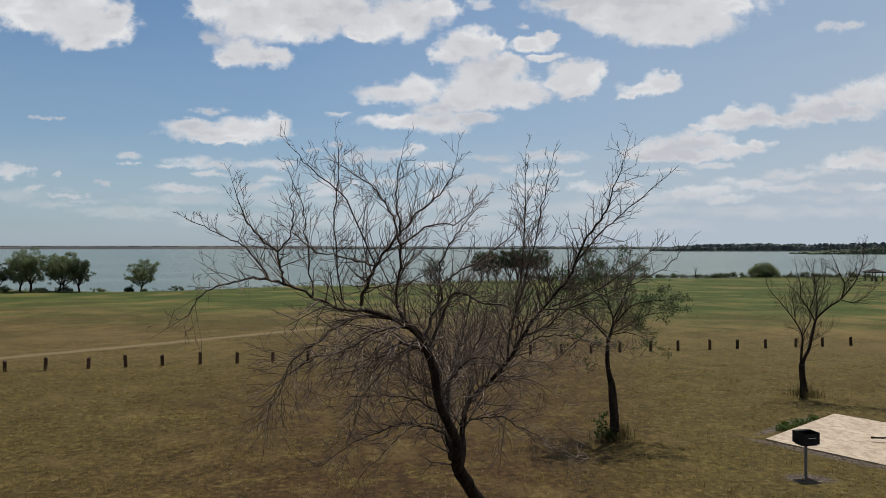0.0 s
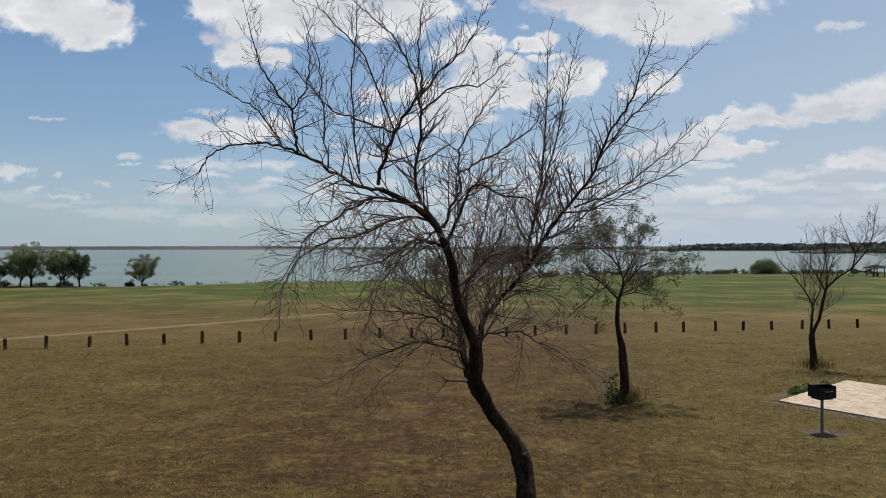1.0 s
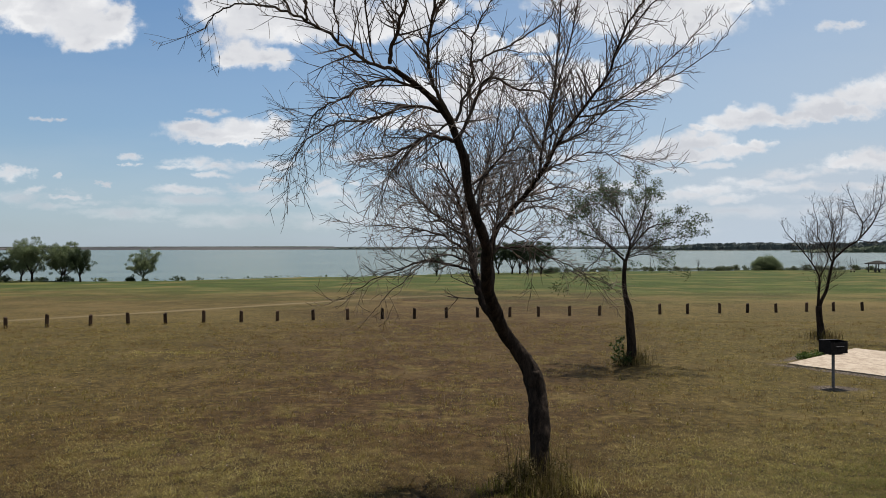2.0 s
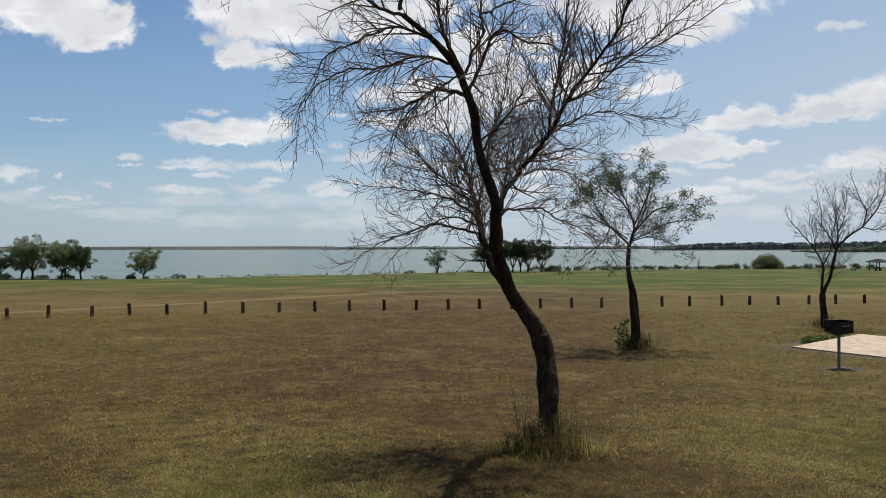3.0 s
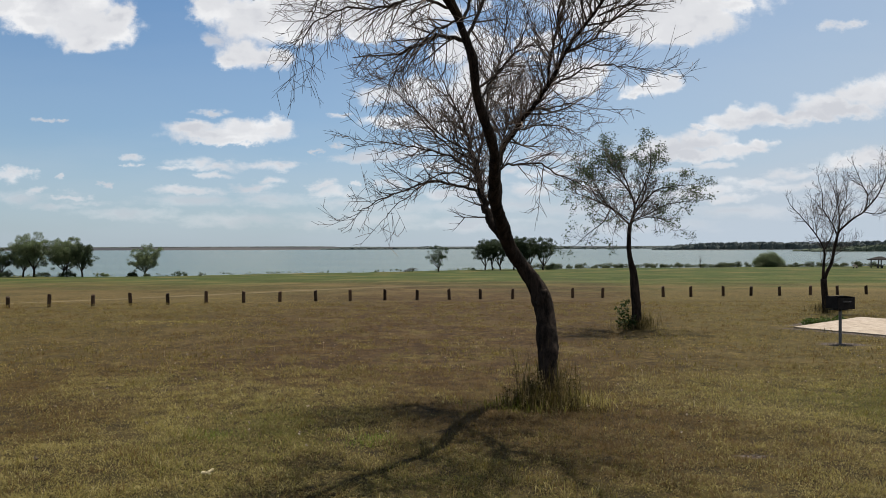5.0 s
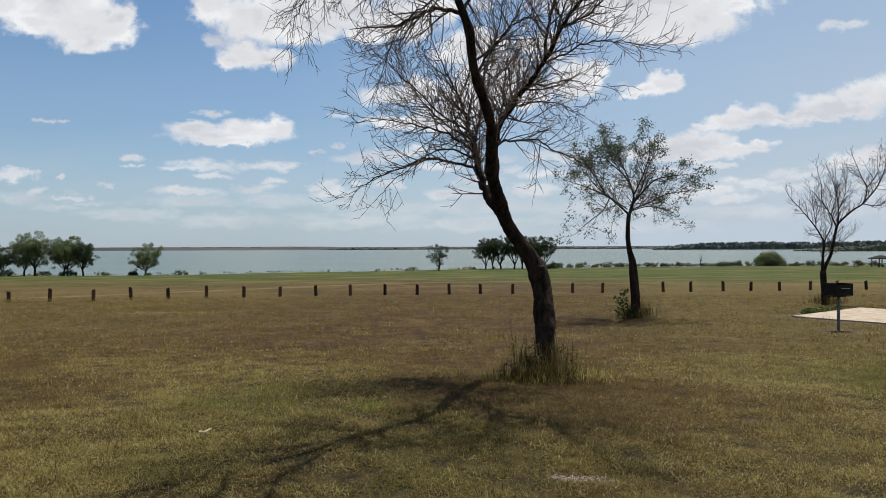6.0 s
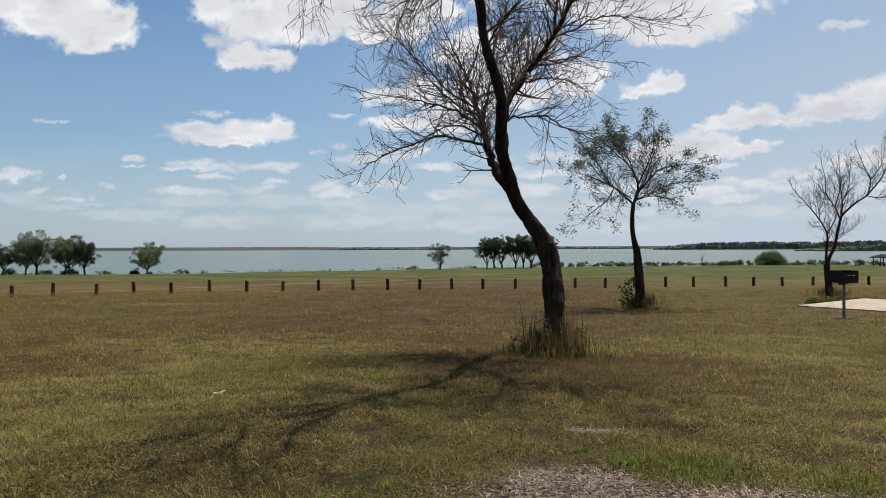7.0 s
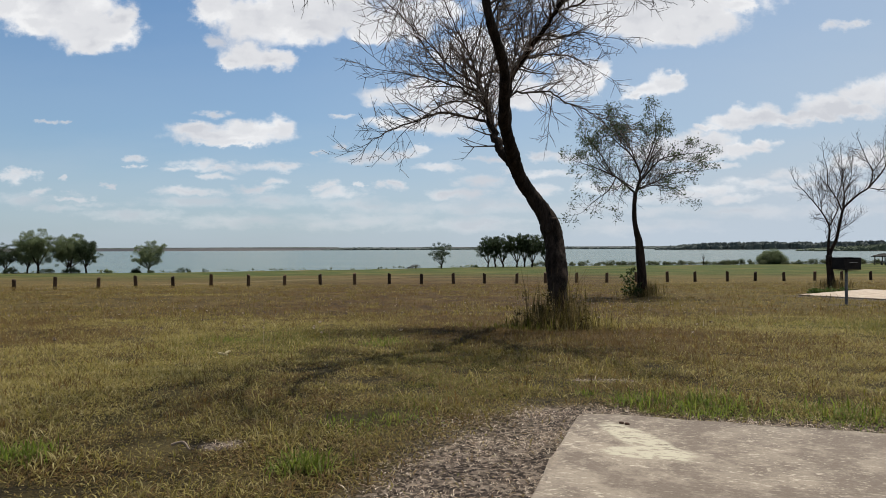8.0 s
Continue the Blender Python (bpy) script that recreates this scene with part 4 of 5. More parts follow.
def young_tree(name, at, label, trunk, trunk_r, forks, seed, leaf_share=0.0, leaf_size=0.06, reach=0.6, level=2, rise=0.12, lean=0.0, girth=0.8):
    rng = random.Random(seed)
    tree = thing(name, at, label, "tree")
    run = smooth_run(trunk, 4)
    radii = [float(np.interp(i / 4, range(len(trunk)), trunk_r)) for i in range(len(run))]
    part("trunk", trunk_mesh("trunk", run, radii, bark_dark, 12, 0.16, seed, 0.06), parent=tree)
    twigs, tips = [], []
    for points, r0, r1, gap in forks:
        limb = smooth_run([(x, y + lean * max(0.0, z - trunk[-1][2]), z) for x, y, z in points], 5)
        v, f = tube_data([(limb, along(r0 * girth, r1 * girth, len(limb)), 6)])
        part("limb", mesh_of("limb", v, f, bark_dark, True), parent=tree)
        clothe(rng, limb, r0, r1, twigs, gap * 0.5, reach, level, rise, 0.2, 0.15, tips, (0, 0, 0), (0.45, 0.85), 0.12)
    v, f = tube_data(twigs)
    tagged(part("twig_spray", mesh_of("twig_spray", v, f, bark_grey), parent=tree, label="fine dark grey-brown twigs"), kind="stuff")
    if leaf_share:
        # leaves cling in bunches to the outer twigs
        middle = sum((p for p, _ in tips), Vector()) / len(tips)
        rated = sorted(tips, key=lambda q: -((q[0] - middle).length * 0.55 + 0.9 * noise.noise(q[0] * 2.3 + Vector((seed, 0, 0))) + 0.3 * q[0].z + rng.gauss(0, 0.12)))
        leafed = rated[:int(len(tips) * leaf_share)]
        tagged(part("leaves", quads_mesh("leaves", leaf_quads(rng, leafed, 5, leaf_size, 0.05), leaf_mat), parent=tree, label="sparse small olive-green leaves in bunches"), kind="stuff")
    return tree


young_tree("young_tree", (4.75, 19.3, -0.45), "small tree, half bare with sparse olive leaves",
           [(0.12, 0, -0.1), (0.11, 0, 0.5), (0.08, 0, 0.95), (0.045, 0, 1.3), (0.02, 0, 1.6), (-0.08, 0, 2.0), (-0.10, 0, 2.45), (-0.06, 0, 2.9)], [0.17, 0.13, 0.118, 0.108, 0.09, 0.064, 0.056, 0.055],
           [([(-0.06, 0, 2.85), (-0.42, 0.1, 3.25), (-0.6, 0.15, 3.4), (-1.1, 0.2, 3.65), (-1.5, 0.25, 3.8)], 0.04, 0.01, 0.17),
            ([(-0.52, 0.1, 3.33), (-0.8, -0.1, 2.95), (-1.15, -0.25, 2.7), (-1.4, -0.3, 2.5), (-1.55, -0.3, 2.35)], 0.024, 0.007, 0.2),
            ([(-0.45, 0.0, 3.25), (-0.5, -0.4, 3.0), (-0.62, -0.6, 2.75), (-0.7, -0.7, 2.55)], 0.014, 0.006, 0.24),
            ([(-0.05, 0, 2.9), (0.1, -0.1, 3.4), (-0.14, -0.35, 3.9), (-0.55, -0.6, 4.25), (-0.85, -0.8, 4.5)], 0.042, 0.009, 0.16),
            ([(0.1, -0.1, 3.4), (0.03, 0.15, 4.1), (-0.1, 0.3, 4.6), (-0.2, 0.4, 5.0)], 0.032, 0.009, 0.16),
            ([(-0.02, 0, 2.9), (0.14, 0.1, 3.22), (0.48, 0.3, 3.65), (0.8, 0.5, 4.3), (1.1, 0.6, 4.75)], 0.042, 0.009, 0.16),
            ([(0.14, 0.1, 3.2), (0.65, -0.2, 3.77), (1.1, -0.4, 3.9), (1.6, -0.5, 3.95)], 0.03, 0.008, 0.16),
            ([(0.0, 0, 2.98), (0.6, 0.2, 3.2), (1.15, 0.35, 3.45), (1.6, 0.4, 3.52), (1.9, 0.4, 3.55)], 0.026, 0.007, 0.16),
            ([(0.0, 0, 2.95), (0.35, -0.3, 3.05), (0.7, -0.45, 2.98), (0.95, -0.5, 2.82)], 0.018, 0.006, 0.13),
            ([(0.05, 0.1, 3.0), (0.4, 0.6, 3.2), (0.7, 0.75, 3.2), (0.95, 0.85, 3.05)], 0.016, 0.006, 0.16),
            ([(0.1, 0, 3.35), (0.3, -0.5, 3.9), (0.45, -0.8, 4.4), (0.5, -0.9, 4.9)], 0.026, 0.008, 0.16),
            ([(-0.1, 0, 3.0), (-0.4, 0.6, 3.4), (-0.7, 1.0, 3.8), (-0.9, 1.2, 4.3)], 0.024, 0.008, 0.17),
            ([(-0.14, -0.35, 3.9), (-0.4, -0.3, 4.4), (-0.5, -0.2, 4.9)], 0.018, 0.007, 0.16),
            ([(-0.6, 0.15, 3.4), (-0.95, -0.3, 3.9), (-1.25, -0.5, 4.3)], 0.016, 0.007, 0.17)],
           5, 0.34, 0.06, 0.6, lean=0.45)
young_tree("young_tree", (13.6, 25.6, -0.66), "small forked bare tree beside the concrete pad",
           [(-0.03, 0, -0.1), (-0.06, 0, 0.4), (-0.1, 0, 0.8), (-0.14, 0, 1.27)], [0.19, 0.125, 0.11, 0.11],
           [([(-0.15, 0, 1.2), (-0.15, 0, 1.5), (-0.1, 0.05, 1.85), (-0.08, 0.05, 2.31), (-0.29, 0.15, 2.83), (-0.7, 0.3, 3.45), (-1.08, 0.4, 3.93)], 0.085, 0.012, 0.24),
            ([(-0.12, 0, 1.2), (-0.02, 0, 1.5), (0.12, -0.05, 1.85), (0.23, -0.05, 2.35), (0.33, -0.1, 2.9), (0.47, -0.1, 3.1), (0.85, -0.2, 3.48), (1.16, -0.3, 3.73), (1.3, -0.3, 4.28), (1.16, -0.25, 4.62), (0.95, -0.2, 5.2)], 0.1, 0.012, 0.24),
            ([(-0.08, 0.05, 2.31), (0.14, 0.1, 2.68), (0.24, 0.1, 2.95), (0.2, 0.2, 3.4)], 0.04, 0.012, 0.24),
            ([(1.16, -0.3, 3.72), (1.7, -0.2, 4.28), (2.05, -0.1, 4.9), (2.2, 0.0, 5.5)], 0.045, 0.01, 0.22),
            ([(1.1, -0.3, 3.7), (1.6, -0.5, 3.62), (2.0, -0.6, 3.95), (2.4, -0.6, 4.3)], 0.026, 0.008, 0.22),
            ([(0.36, -0.1, 2.97), (0.5, 0.1, 3.5), (0.5, 0.25, 4.14), (0.36, 0.3, 4.7)], 0.045, 0.01, 0.22),
            ([(0.3, -0.08, 2.93), (0.0, -0.3, 3.3), (-0.43, -0.5, 3.8), (-0.5, -0.6, 4.3), (-0.68, -0.7, 4.75)], 0.036, 0.009, 0.22),
            ([(0.0, -0.3, 3.3), (0.08, -0.5, 4.0), (0.0, -0.6, 4.7)], 0.024, 0.008, 0.2),
            ([(0.5, 0.1, 3.5), (0.85, 0.3, 4.1), (0.98, 0.4, 4.8)], 0.026, 0.008, 0.22),
            ([(1.3, -0.3, 4.28), (1.55, -0.5, 4.8), (1.6, -0.6, 5.3)], 0.022, 0.008, 0.2),
            ([(-0.29, 0.15, 2.83), (-0.3, 0.3, 3.5), (-0.35, 0.4, 4.1)], 0.022, 0.008, 0.22),
            ([(0.2, -0.05, 2.1), (0.4, -0.2, 2.3), (0.62, -0.3, 2.5)], 0.014, 0.006, 0.25)],
           9, 0.0, 0.0, 0.72, 2, 0.16, girth=0.68)


# ---------------- the row of posts ----------------
POST_X = [-20.94, -19.22, -17.35, -15.69, -14.02, -12.27, -10.52, -8.79, -7.03, -5.31, -3.55, -1.88, -0.17, 1.51, 3.29, 4.91, 6.7, 8.45, 10.2, 12.1, 13.82, 15.86, 17.65, 19.55, 21.61, 23.47, 25.49]


def post_mesh(seed):
    rng = random.Random(seed)
    rings = []
    sides = 14
    levels = [(-0.15, 0.088), (0.0, 0.088), (0.2, 0.086), (0.42, 0.085), (0.57, 0.084), (0.60, 0.08), (0.615, 0.07)]
    verts = []
    for z, r in levels:
        for j in range(sides):
            a = 2 * math.pi * j / sides
            w = 1 + 0.05 * noise.noise(Vector((math.cos(a) * 2, math.sin(a) * 2, z * 1.5 + seed * 7)))
            top = 0.03 * math.cos(a + seed) * (z > 0.5)
            verts.append((r * w * math.cos(a), r * w * math.sin(a), z + top + rng.uniform(-0.004, 0.004)))
    faces = [(i * sides + j, i * sides + (j + 1) % sides, (i + 1) * sides + (j + 1) % sides, (i + 1) * sides + j) for i in range(len(levels) - 1) for j in range(sides)]
    faces.append(tuple((len(levels) - 1) * sides + j for j in range(sides)))
    return mesh_of("bollard", verts, faces, post_mat)


post_kinds = [post_mesh(i) for i in range(5)]
prng = random.Random(4)
for i, x in enumerate(POST_X):
    y = 37.1 + 0.2155 * x
    ob = new("bollard", post_kinds[i % 5])
    ob.matrix_world = pose(x, y, height(x, y) - 0.04, prng.uniform(-2.5, 2.5), prng.uniform(-2.5, 2.5), prng.uniform(0, 360)) @ Matrix.Diagonal((1, 1, prng.uniform(0.93, 1.06), 1))
    tagged(ob, "short weathered brown wooden post in the grass", "post", "row of posts across the field")


# ---------------- concrete pads ----------------
def pad(name, corner, ways, sizes, z, thick, mat, label, seed, fall=0.0):
    """A cast slab from one corner along two edges, with chipped arrises."""
    rng = random.Random(seed)
    a, b = Vector((*ways[0], 0)).normalized(), Vector((*ways[1], 0)).normalized()
    na, nb = max(2, int(sizes[0] / 0.12)), max(2, int(sizes[1] / 0.12))
    bm = bmesh.new()
    grid = [[bm.verts.new((sizes[0] * i / na, -sizes[1] * j / nb, 0)) for i in range(na + 1)] for j in range(nb + 1)]
    for j in range(nb):
        for i in range(na):
            bm.faces.new((grid[j][i], grid[j + 1][i], grid[j + 1][i + 1], grid[j][i + 1]))
    rim = [e for e in bm.edges if e.is_boundary]
    made = bmesh.ops.extrude_edge_only(bm, edges=rim)["geom"]
    low = [g for g in made if isinstance(g, bmesh.types.BMVert)]
    for v in low:
        v.co.z = -thick
    lip = [e for e in rim if e.is_valid]
    bmesh.ops.bevel(bm, geom=lip, offset=0.012, segments=2, affect="EDGES")
    for v in bm.verts:
        if v.co.z > -thick * 0.9:
            edge = min(v.co.x, sizes[0] - v.co.x, -v.co.y, sizes[1] + v.co.y) < 0.02
            v.co += Vector((rng.gauss(0, 0.003), rng.gauss(0, 0.003), rng.gauss(0, 0.002) - 0.004 * rng.random())) * edge
    bmesh.ops.recalc_face_normals(bm, faces=bm.faces)
    ob = part(name, bm, mat)
    ob.matrix_world = Matrix(((a.x, -b.x, 0, corner[0]), (a.y, -b.y, 0, corner[1]), (-fall, 0, 1, z), (0, 0, 0, 1)))
    return tagged(ob, label, "concrete slab", kind="structure")


pad("pavement", (0.006, 3.0), ((0.9472, -0.3206), (-0.3206, -0.9472)), (4.6, 6.0), 0.335, 0.34, slab_near_mat, "raised, stained and weathered concrete picnic slab", 1)
pad("pavement", (9.03, 19.1), ((0.766, 0.643), (0.643, -0.766)), (4.9, 6.0), -0.375, 0.35, slab_far_mat, "pale clean concrete picnic slab in the grass", 2, 0.025)


# ---------------- the park grill ----------------
def grill(at, turn):
    ob = thing("park_grill", at, "black steel park grill on a single post", "grill", turn=turn)
    bm = bmesh.new()
    bmesh.ops.create_cone(bm, segments=14, radius1=0.032, radius2=0.032, depth=0.86, cap_ends=True, matrix=Matrix.Translation((0, 0, 0.40)))
    part("post", bm, steel_post, ob, "grey steel post")
    w, d, h, z, s = 0.44, 0.36, 0.27, 0.80, 0.006
    shell = part("firebox", box(bmesh.new(), (w, d, s), (0, 0, z)), steel_black, ob, "sooty black open firebox")
    part("back_panel", box(bmesh.new(), (w, s, h), (0, d / 2, z + h / 2), 0.002), steel_black, shell)
    part("front_panel", box(bmesh.new(), (w, s, h * 0.9), (0, -d / 2, z + h * 0.45), 0.002), steel_black, shell)
    for x in (-w / 2, w / 2):
        part("side_panel", box(bmesh.new(), (s, d, h), (x, 0, z + h / 2), 0.002), steel_black, shell)
    part("lid_plate", box(bmesh.new(), (w, d * 0.3, s), (0, d * 0.35, z + h), 0.002), steel_black, shell)
    grate = bmesh.new()
    for i in range(13):
        box(grate, (0.01, d * 0.94, 0.01), (-w / 2 + 0.04 + i * (w - 0.08) / 12, 0, z + 0.17))
    part("grate", grate, steel_black, ob)
    grip = smooth_run([(-0.09, -d / 2 - 0.004, z + 0.16), (-0.08, -d / 2 - 0.04, z + 0.16), (0.08, -d / 2 - 0.04, z + 0.16), (0.09, -d / 2 - 0.004, z + 0.16)], 4)
    v, f = tube_data([(grip, [0.006] * len(grip), 8)])
    part("handle", mesh_of("handle", v, f, steel_post, True), parent=ob, label="bare steel handle")
    part("ash_plate", box(bmesh.new(), (0.4, 0.3, 0.008), (0, 0, z - 0.03), 0.002), steel_black, ob)
    return ob


grill((8.52, 16.0, height(8.52, 16.0)), 12.0)


# ---------------- trees and bushes along the shore ----------------
def clumps(rng, centres, per, size):
    """Leaf clumps: many small bent leaf faces scattered in uneven balls."""
    made = []
    for c, r in centres:
        for _ in range(int(per * r * r)):
            d = Vector((rng.gauss(0, 1), rng.gauss(0, 1), rng.gauss(0, 0.8)))
            d = d.normalized() * r * (rng.random() ** 0.4)
            p = c + d
            a = Vector((rng.gauss(0, 1), rng.gauss(0, 1), rng.gauss(0, 0.7))).normalized()
            b = a.cross(Vector((rng.gauss(0, 1), rng.gauss(0, 1), rng.gauss(0, 1)))).normalized()
            s = size * rng.uniform(0.6, 1.5)
            made.append((p - a * s, p + b * s * 0.55, p + a * s, p - b * s * 0.55))
    return np.array(made, dtype=np.float32)


def shore_tree(at, tall, wide, seed, mat, label, group="", stems=3, base=0.32, name="shore_tree", leaf=0.075, density=620, lumps=80, flat=0.0):
    """A tree of several stems and a crown of leaf clumps with gaps; flat: how far the crown keeps to the top."""
    rng = random.Random(seed)
    tree = thing(name, at, label, "tree", group)
    trunk = smooth_run([(0, 0, -0.3), (rng.uniform(-.1, .1), 0, tall * base * 0.5), (rng.uniform(-.2, .2), rng.uniform(-.2, .2), tall * base)], 4)
    r = tall * 0.02
    part("trunk", trunk_mesh("trunk", trunk, along(r * 1.3, r, len(trunk)), bark_dark, 9, 0.12, seed, 0.3), parent=tree)
    centres = []
    count = stems + 4
    for i in range(count):
        a = 2 * math.pi * (i + rng.random() * 0.7) / count
        out = wide * 0.5 * rng.uniform(0.35, 0.86)
        top = Vector((math.cos(a) * out, math.sin(a) * out, tall * rng.uniform(0.5 + 0.25 * flat, 0.93) * (1 - 0.16 * (out / wide))))
        mid = trunk[-1].lerp(top, 0.5) + Vector((rng.gauss(0, .2), rng.gauss(0, .2), -0.04 * tall))
        run = smooth_run([trunk[-1] - Vector((0, 0, 0.15)), mid, top], 4)
        v, f = tube_data([(run, along(r * 0.62, r * 0.12, len(run)), 6)])
        part("limb", mesh_of("limb", v, f, bark_dark, True), parent=tree)
        for k in range(lumps // count):
            size = wide * rng.uniform(0.035, 0.085)
            if rng.random() < 0.55:
                d = Vector((rng.gauss(0, 1), rng.gauss(0, 1), rng.gauss(0, 1))).normalized() * rng.random() ** 0.4
                p = Vector((d.x * wide * 0.43, d.y * wide * 0.43, tall * (0.57 + 0.14 * flat) + d.z * tall * (0.36 - 0.14 * flat)))
            else:
                p = mid.lerp(top, rng.uniform(0.0, 1.0)) + Vector((rng.gauss(0, wide * 0.08), rng.gauss(0, wide * 0.08), rng.gauss(0, tall * 0.06)))
            p.z = max(tall * (0.16 + 0.22 * flat), min(tall - size * 0.5, p.z))
            centres.append((p, size))
    tagged(part("crown", quads_mesh("crown", clumps(rng, centres, density, leaf), mat), parent=tree), kind="stuff")
    return tree


def bush(at, wide, tall, seed, mat, label, name="bush", lumps=14, leaf=0.085, group=""):
    rng = random.Random(seed)
    centres = []
    for i in range(lumps):
        a, rr = rng.random() * 6.283, rng.random() ** 0.5
        r = tall * rng.uniform(0.2, 0.36)
        z = max(r * 0.6, (tall - r) * (1 - 0.75 * rr * rr) * rng.uniform(0.5, 1.0))
        centres.append((Vector((math.cos(a) * rr * (wide * 0.5 - r * 0.5), math.sin(a) * rr * wide * 0.3, z)), r))
    ob = new(name, quads_mesh(name, clumps(rng, centres, 420, leaf), mat))
    ob.matrix_world = pose(*at)
    return tagged(ob, label, "bush", group)


def on_ground(x, y):
    return (x, y, height(x, y, False))


GREEN_LABEL = "leafy green tree with open crown on the lake shore"
for x, y, tall, wide, seed, mat in (
        (-83.0, 127, 6.0, 6.0, 1, dark_leaf_mat), (-76.2, 126, 8.8, 8.4, 2, shore_leaf_mat), (-71.2, 128, 7.9, 7.4, 3, shore_leaf_mat), (-67.2, 126, 7.0, 6.0, 4, dark_leaf_mat), (-80.0, 129, 7.0, 6.0, 12, shore_leaf_mat), (-73.5, 131, 7.4, 6.0, 13, shore_leaf_mat)):
    shore_tree(on_ground(x, y), tall, wide, seed, mat, GREEN_LABEL, "clump of shore trees", lumps=170, base=0.16)
shore_tree(on_ground(-58.4, 132), 7.0, 7.0, 5, shore_leaf_mat, "single round-crowned green tree on the lake shore", lumps=170, base=0.2)
shore_tree(on_ground(-2.0, 158), 7.0, 6.6, 6, dark_leaf_mat, "slender dark tree with an open crown on the shore", lumps=95, density=420, base=0.1)
for x, tall, wide, seed in ((9.8, 8.4, 7.2, 21), (13.6, 9.2, 6.8, 22), (17.2, 9.4, 7.0, 23), (20.9, 9.2, 7.0, 24), (24.6, 8.8, 7.2, 25), (11.7, 8.8, 5.5, 26), (19.0, 9.2, 5.5, 27)):
    shore_tree(on_ground(x, 174 + (seed % 3)), tall, wide, seed, dark_leaf_mat, "dark flat-topped tree in a row on the shore", "row of dark shore trees", base=0.12, lumps=190, flat=0.55)
shore_tree(on_ground(76.0, 205), 4.6, 3.2, 31, dark_leaf_mat, "thin leaning sapling among shore scrub", lumps=9, density=60)
bush(on_ground(101.5, 216), 9.0, 5.6, 41, shore_leaf_mat, "broad round green bush on the bank", lumps=60)
for x, y, w, h, seed in ((-80.5, 125, 3.2, 1.6, 61), (-74.0, 125, 3.0, 1.3, 62), (-69.5, 125, 3.4, 1.5, 63), (-64.0, 127, 2.6, 1.1, 64), (-60.3, 131, 1.8, 1.7, 65), (-57.4, 131, 1.2, 0.9, 66), (-52.5, 134, 3.2, 1.2, 67), (5.5, 172, 4.0, 1.1, 68), (27.5, 176, 4.5, 2.4, 69)):
    bush(on_ground(x, y), w, h, seed, dark_leaf_mat if seed % 2 else shore_leaf_mat, "low rounded green bush on the bank", lumps=16, group="bushes along the bank")
brng = random.Random(8)
scrub = []
for i in range(190):
    x = -92 + i * 1.2 + brng.uniform(-0.5, 0.5)
    thin = x < 22
    if brng.random() < (0.4 if thin else 0.05):
        continue
    y = min(shore_y(x) - 2, 214) + brng.uniform(-3, 1)
    tall = brng.uniform(0.3, 0.75) if thin else brng.uniform(0.7, 1.7)
    for _ in range(3 if thin else 6):
        r = tall * brng.uniform(0.3, 0.55)
        scrub.append((Vector((x + brng.uniform(-1.1, 1.1), y + brng.uniform(-0.5, 0.5), height(x, y, False) + brng.uniform(0.15, 0.75) * tall)), r))
tagged(new("shore_scrub", quads_mesh("shore_scrub", clumps(brng, scrub, 380, 0.09), scrub_mat)), "low ragged grey-green scrub along the bank", "scrub", kind="stuff")


# ---------------- driftwood and a bench on the bank ----------------
rng = random.Random(33)
arcs = []
for i in range(9):
    x0, x1, top = rng.uniform(-2.2, 0.6), rng.uniform(0.2, 2.8), rng.uniform(0.35, 1.05)
    y0 = rng.uniform(-0.6, 0.6)
    arc = smooth_run([(x0, y0, -0.05), (x0 * 0.6 + x1 * 0.4, y0 + rng.uniform(-0.3, 0.3), top), (x1, y0 + rng.uniform(-0.5, 0.5), top * rng.uniform(0.2, 0.7))], 5)
    arcs.append((arc, along(rng.uniform(0.05, 0.1), 0.02, len(arc)), 6))
v, f = tube_data(arcs)
drift = new("driftwood", mesh_of("driftwood", v, f, bark_grey, True))
drift.matrix_world = pose(*on_ground(-8.4, 157))
tagged(drift, "tangle of dead grey branches on the bank", "driftwood")


def bench(at, turn):
    ob = thing("bench", at, "small pale bench near the water", "bench", turn=turn)
    part("seat", box(bmesh.new(), (1.6, 0.4, 0.08), (0, 0, 0.45), 0.01), bench_mat, ob)
    part("backrest", box(bmesh.new(), (1.6, 0.06, 0.4), (0, 0.22, 0.8), 0.01, Matrix.Rotation(-0.25, 4, "X")), bench_mat, ob)
    for x in (-0.6, 0.6):
        part("leg", box(bmesh.new(), (0.1, 0.4, 0.5), (x, 0, 0.2), 0.01), timber_mat, ob)
    return ob


bench_mat = plain("pale_planks", (0.1975, 0.1501, 0.1027), (0.316, 0.2528, 0.1896), 4.0, 0.8)
bench(on_ground(109.0, 183), 20)


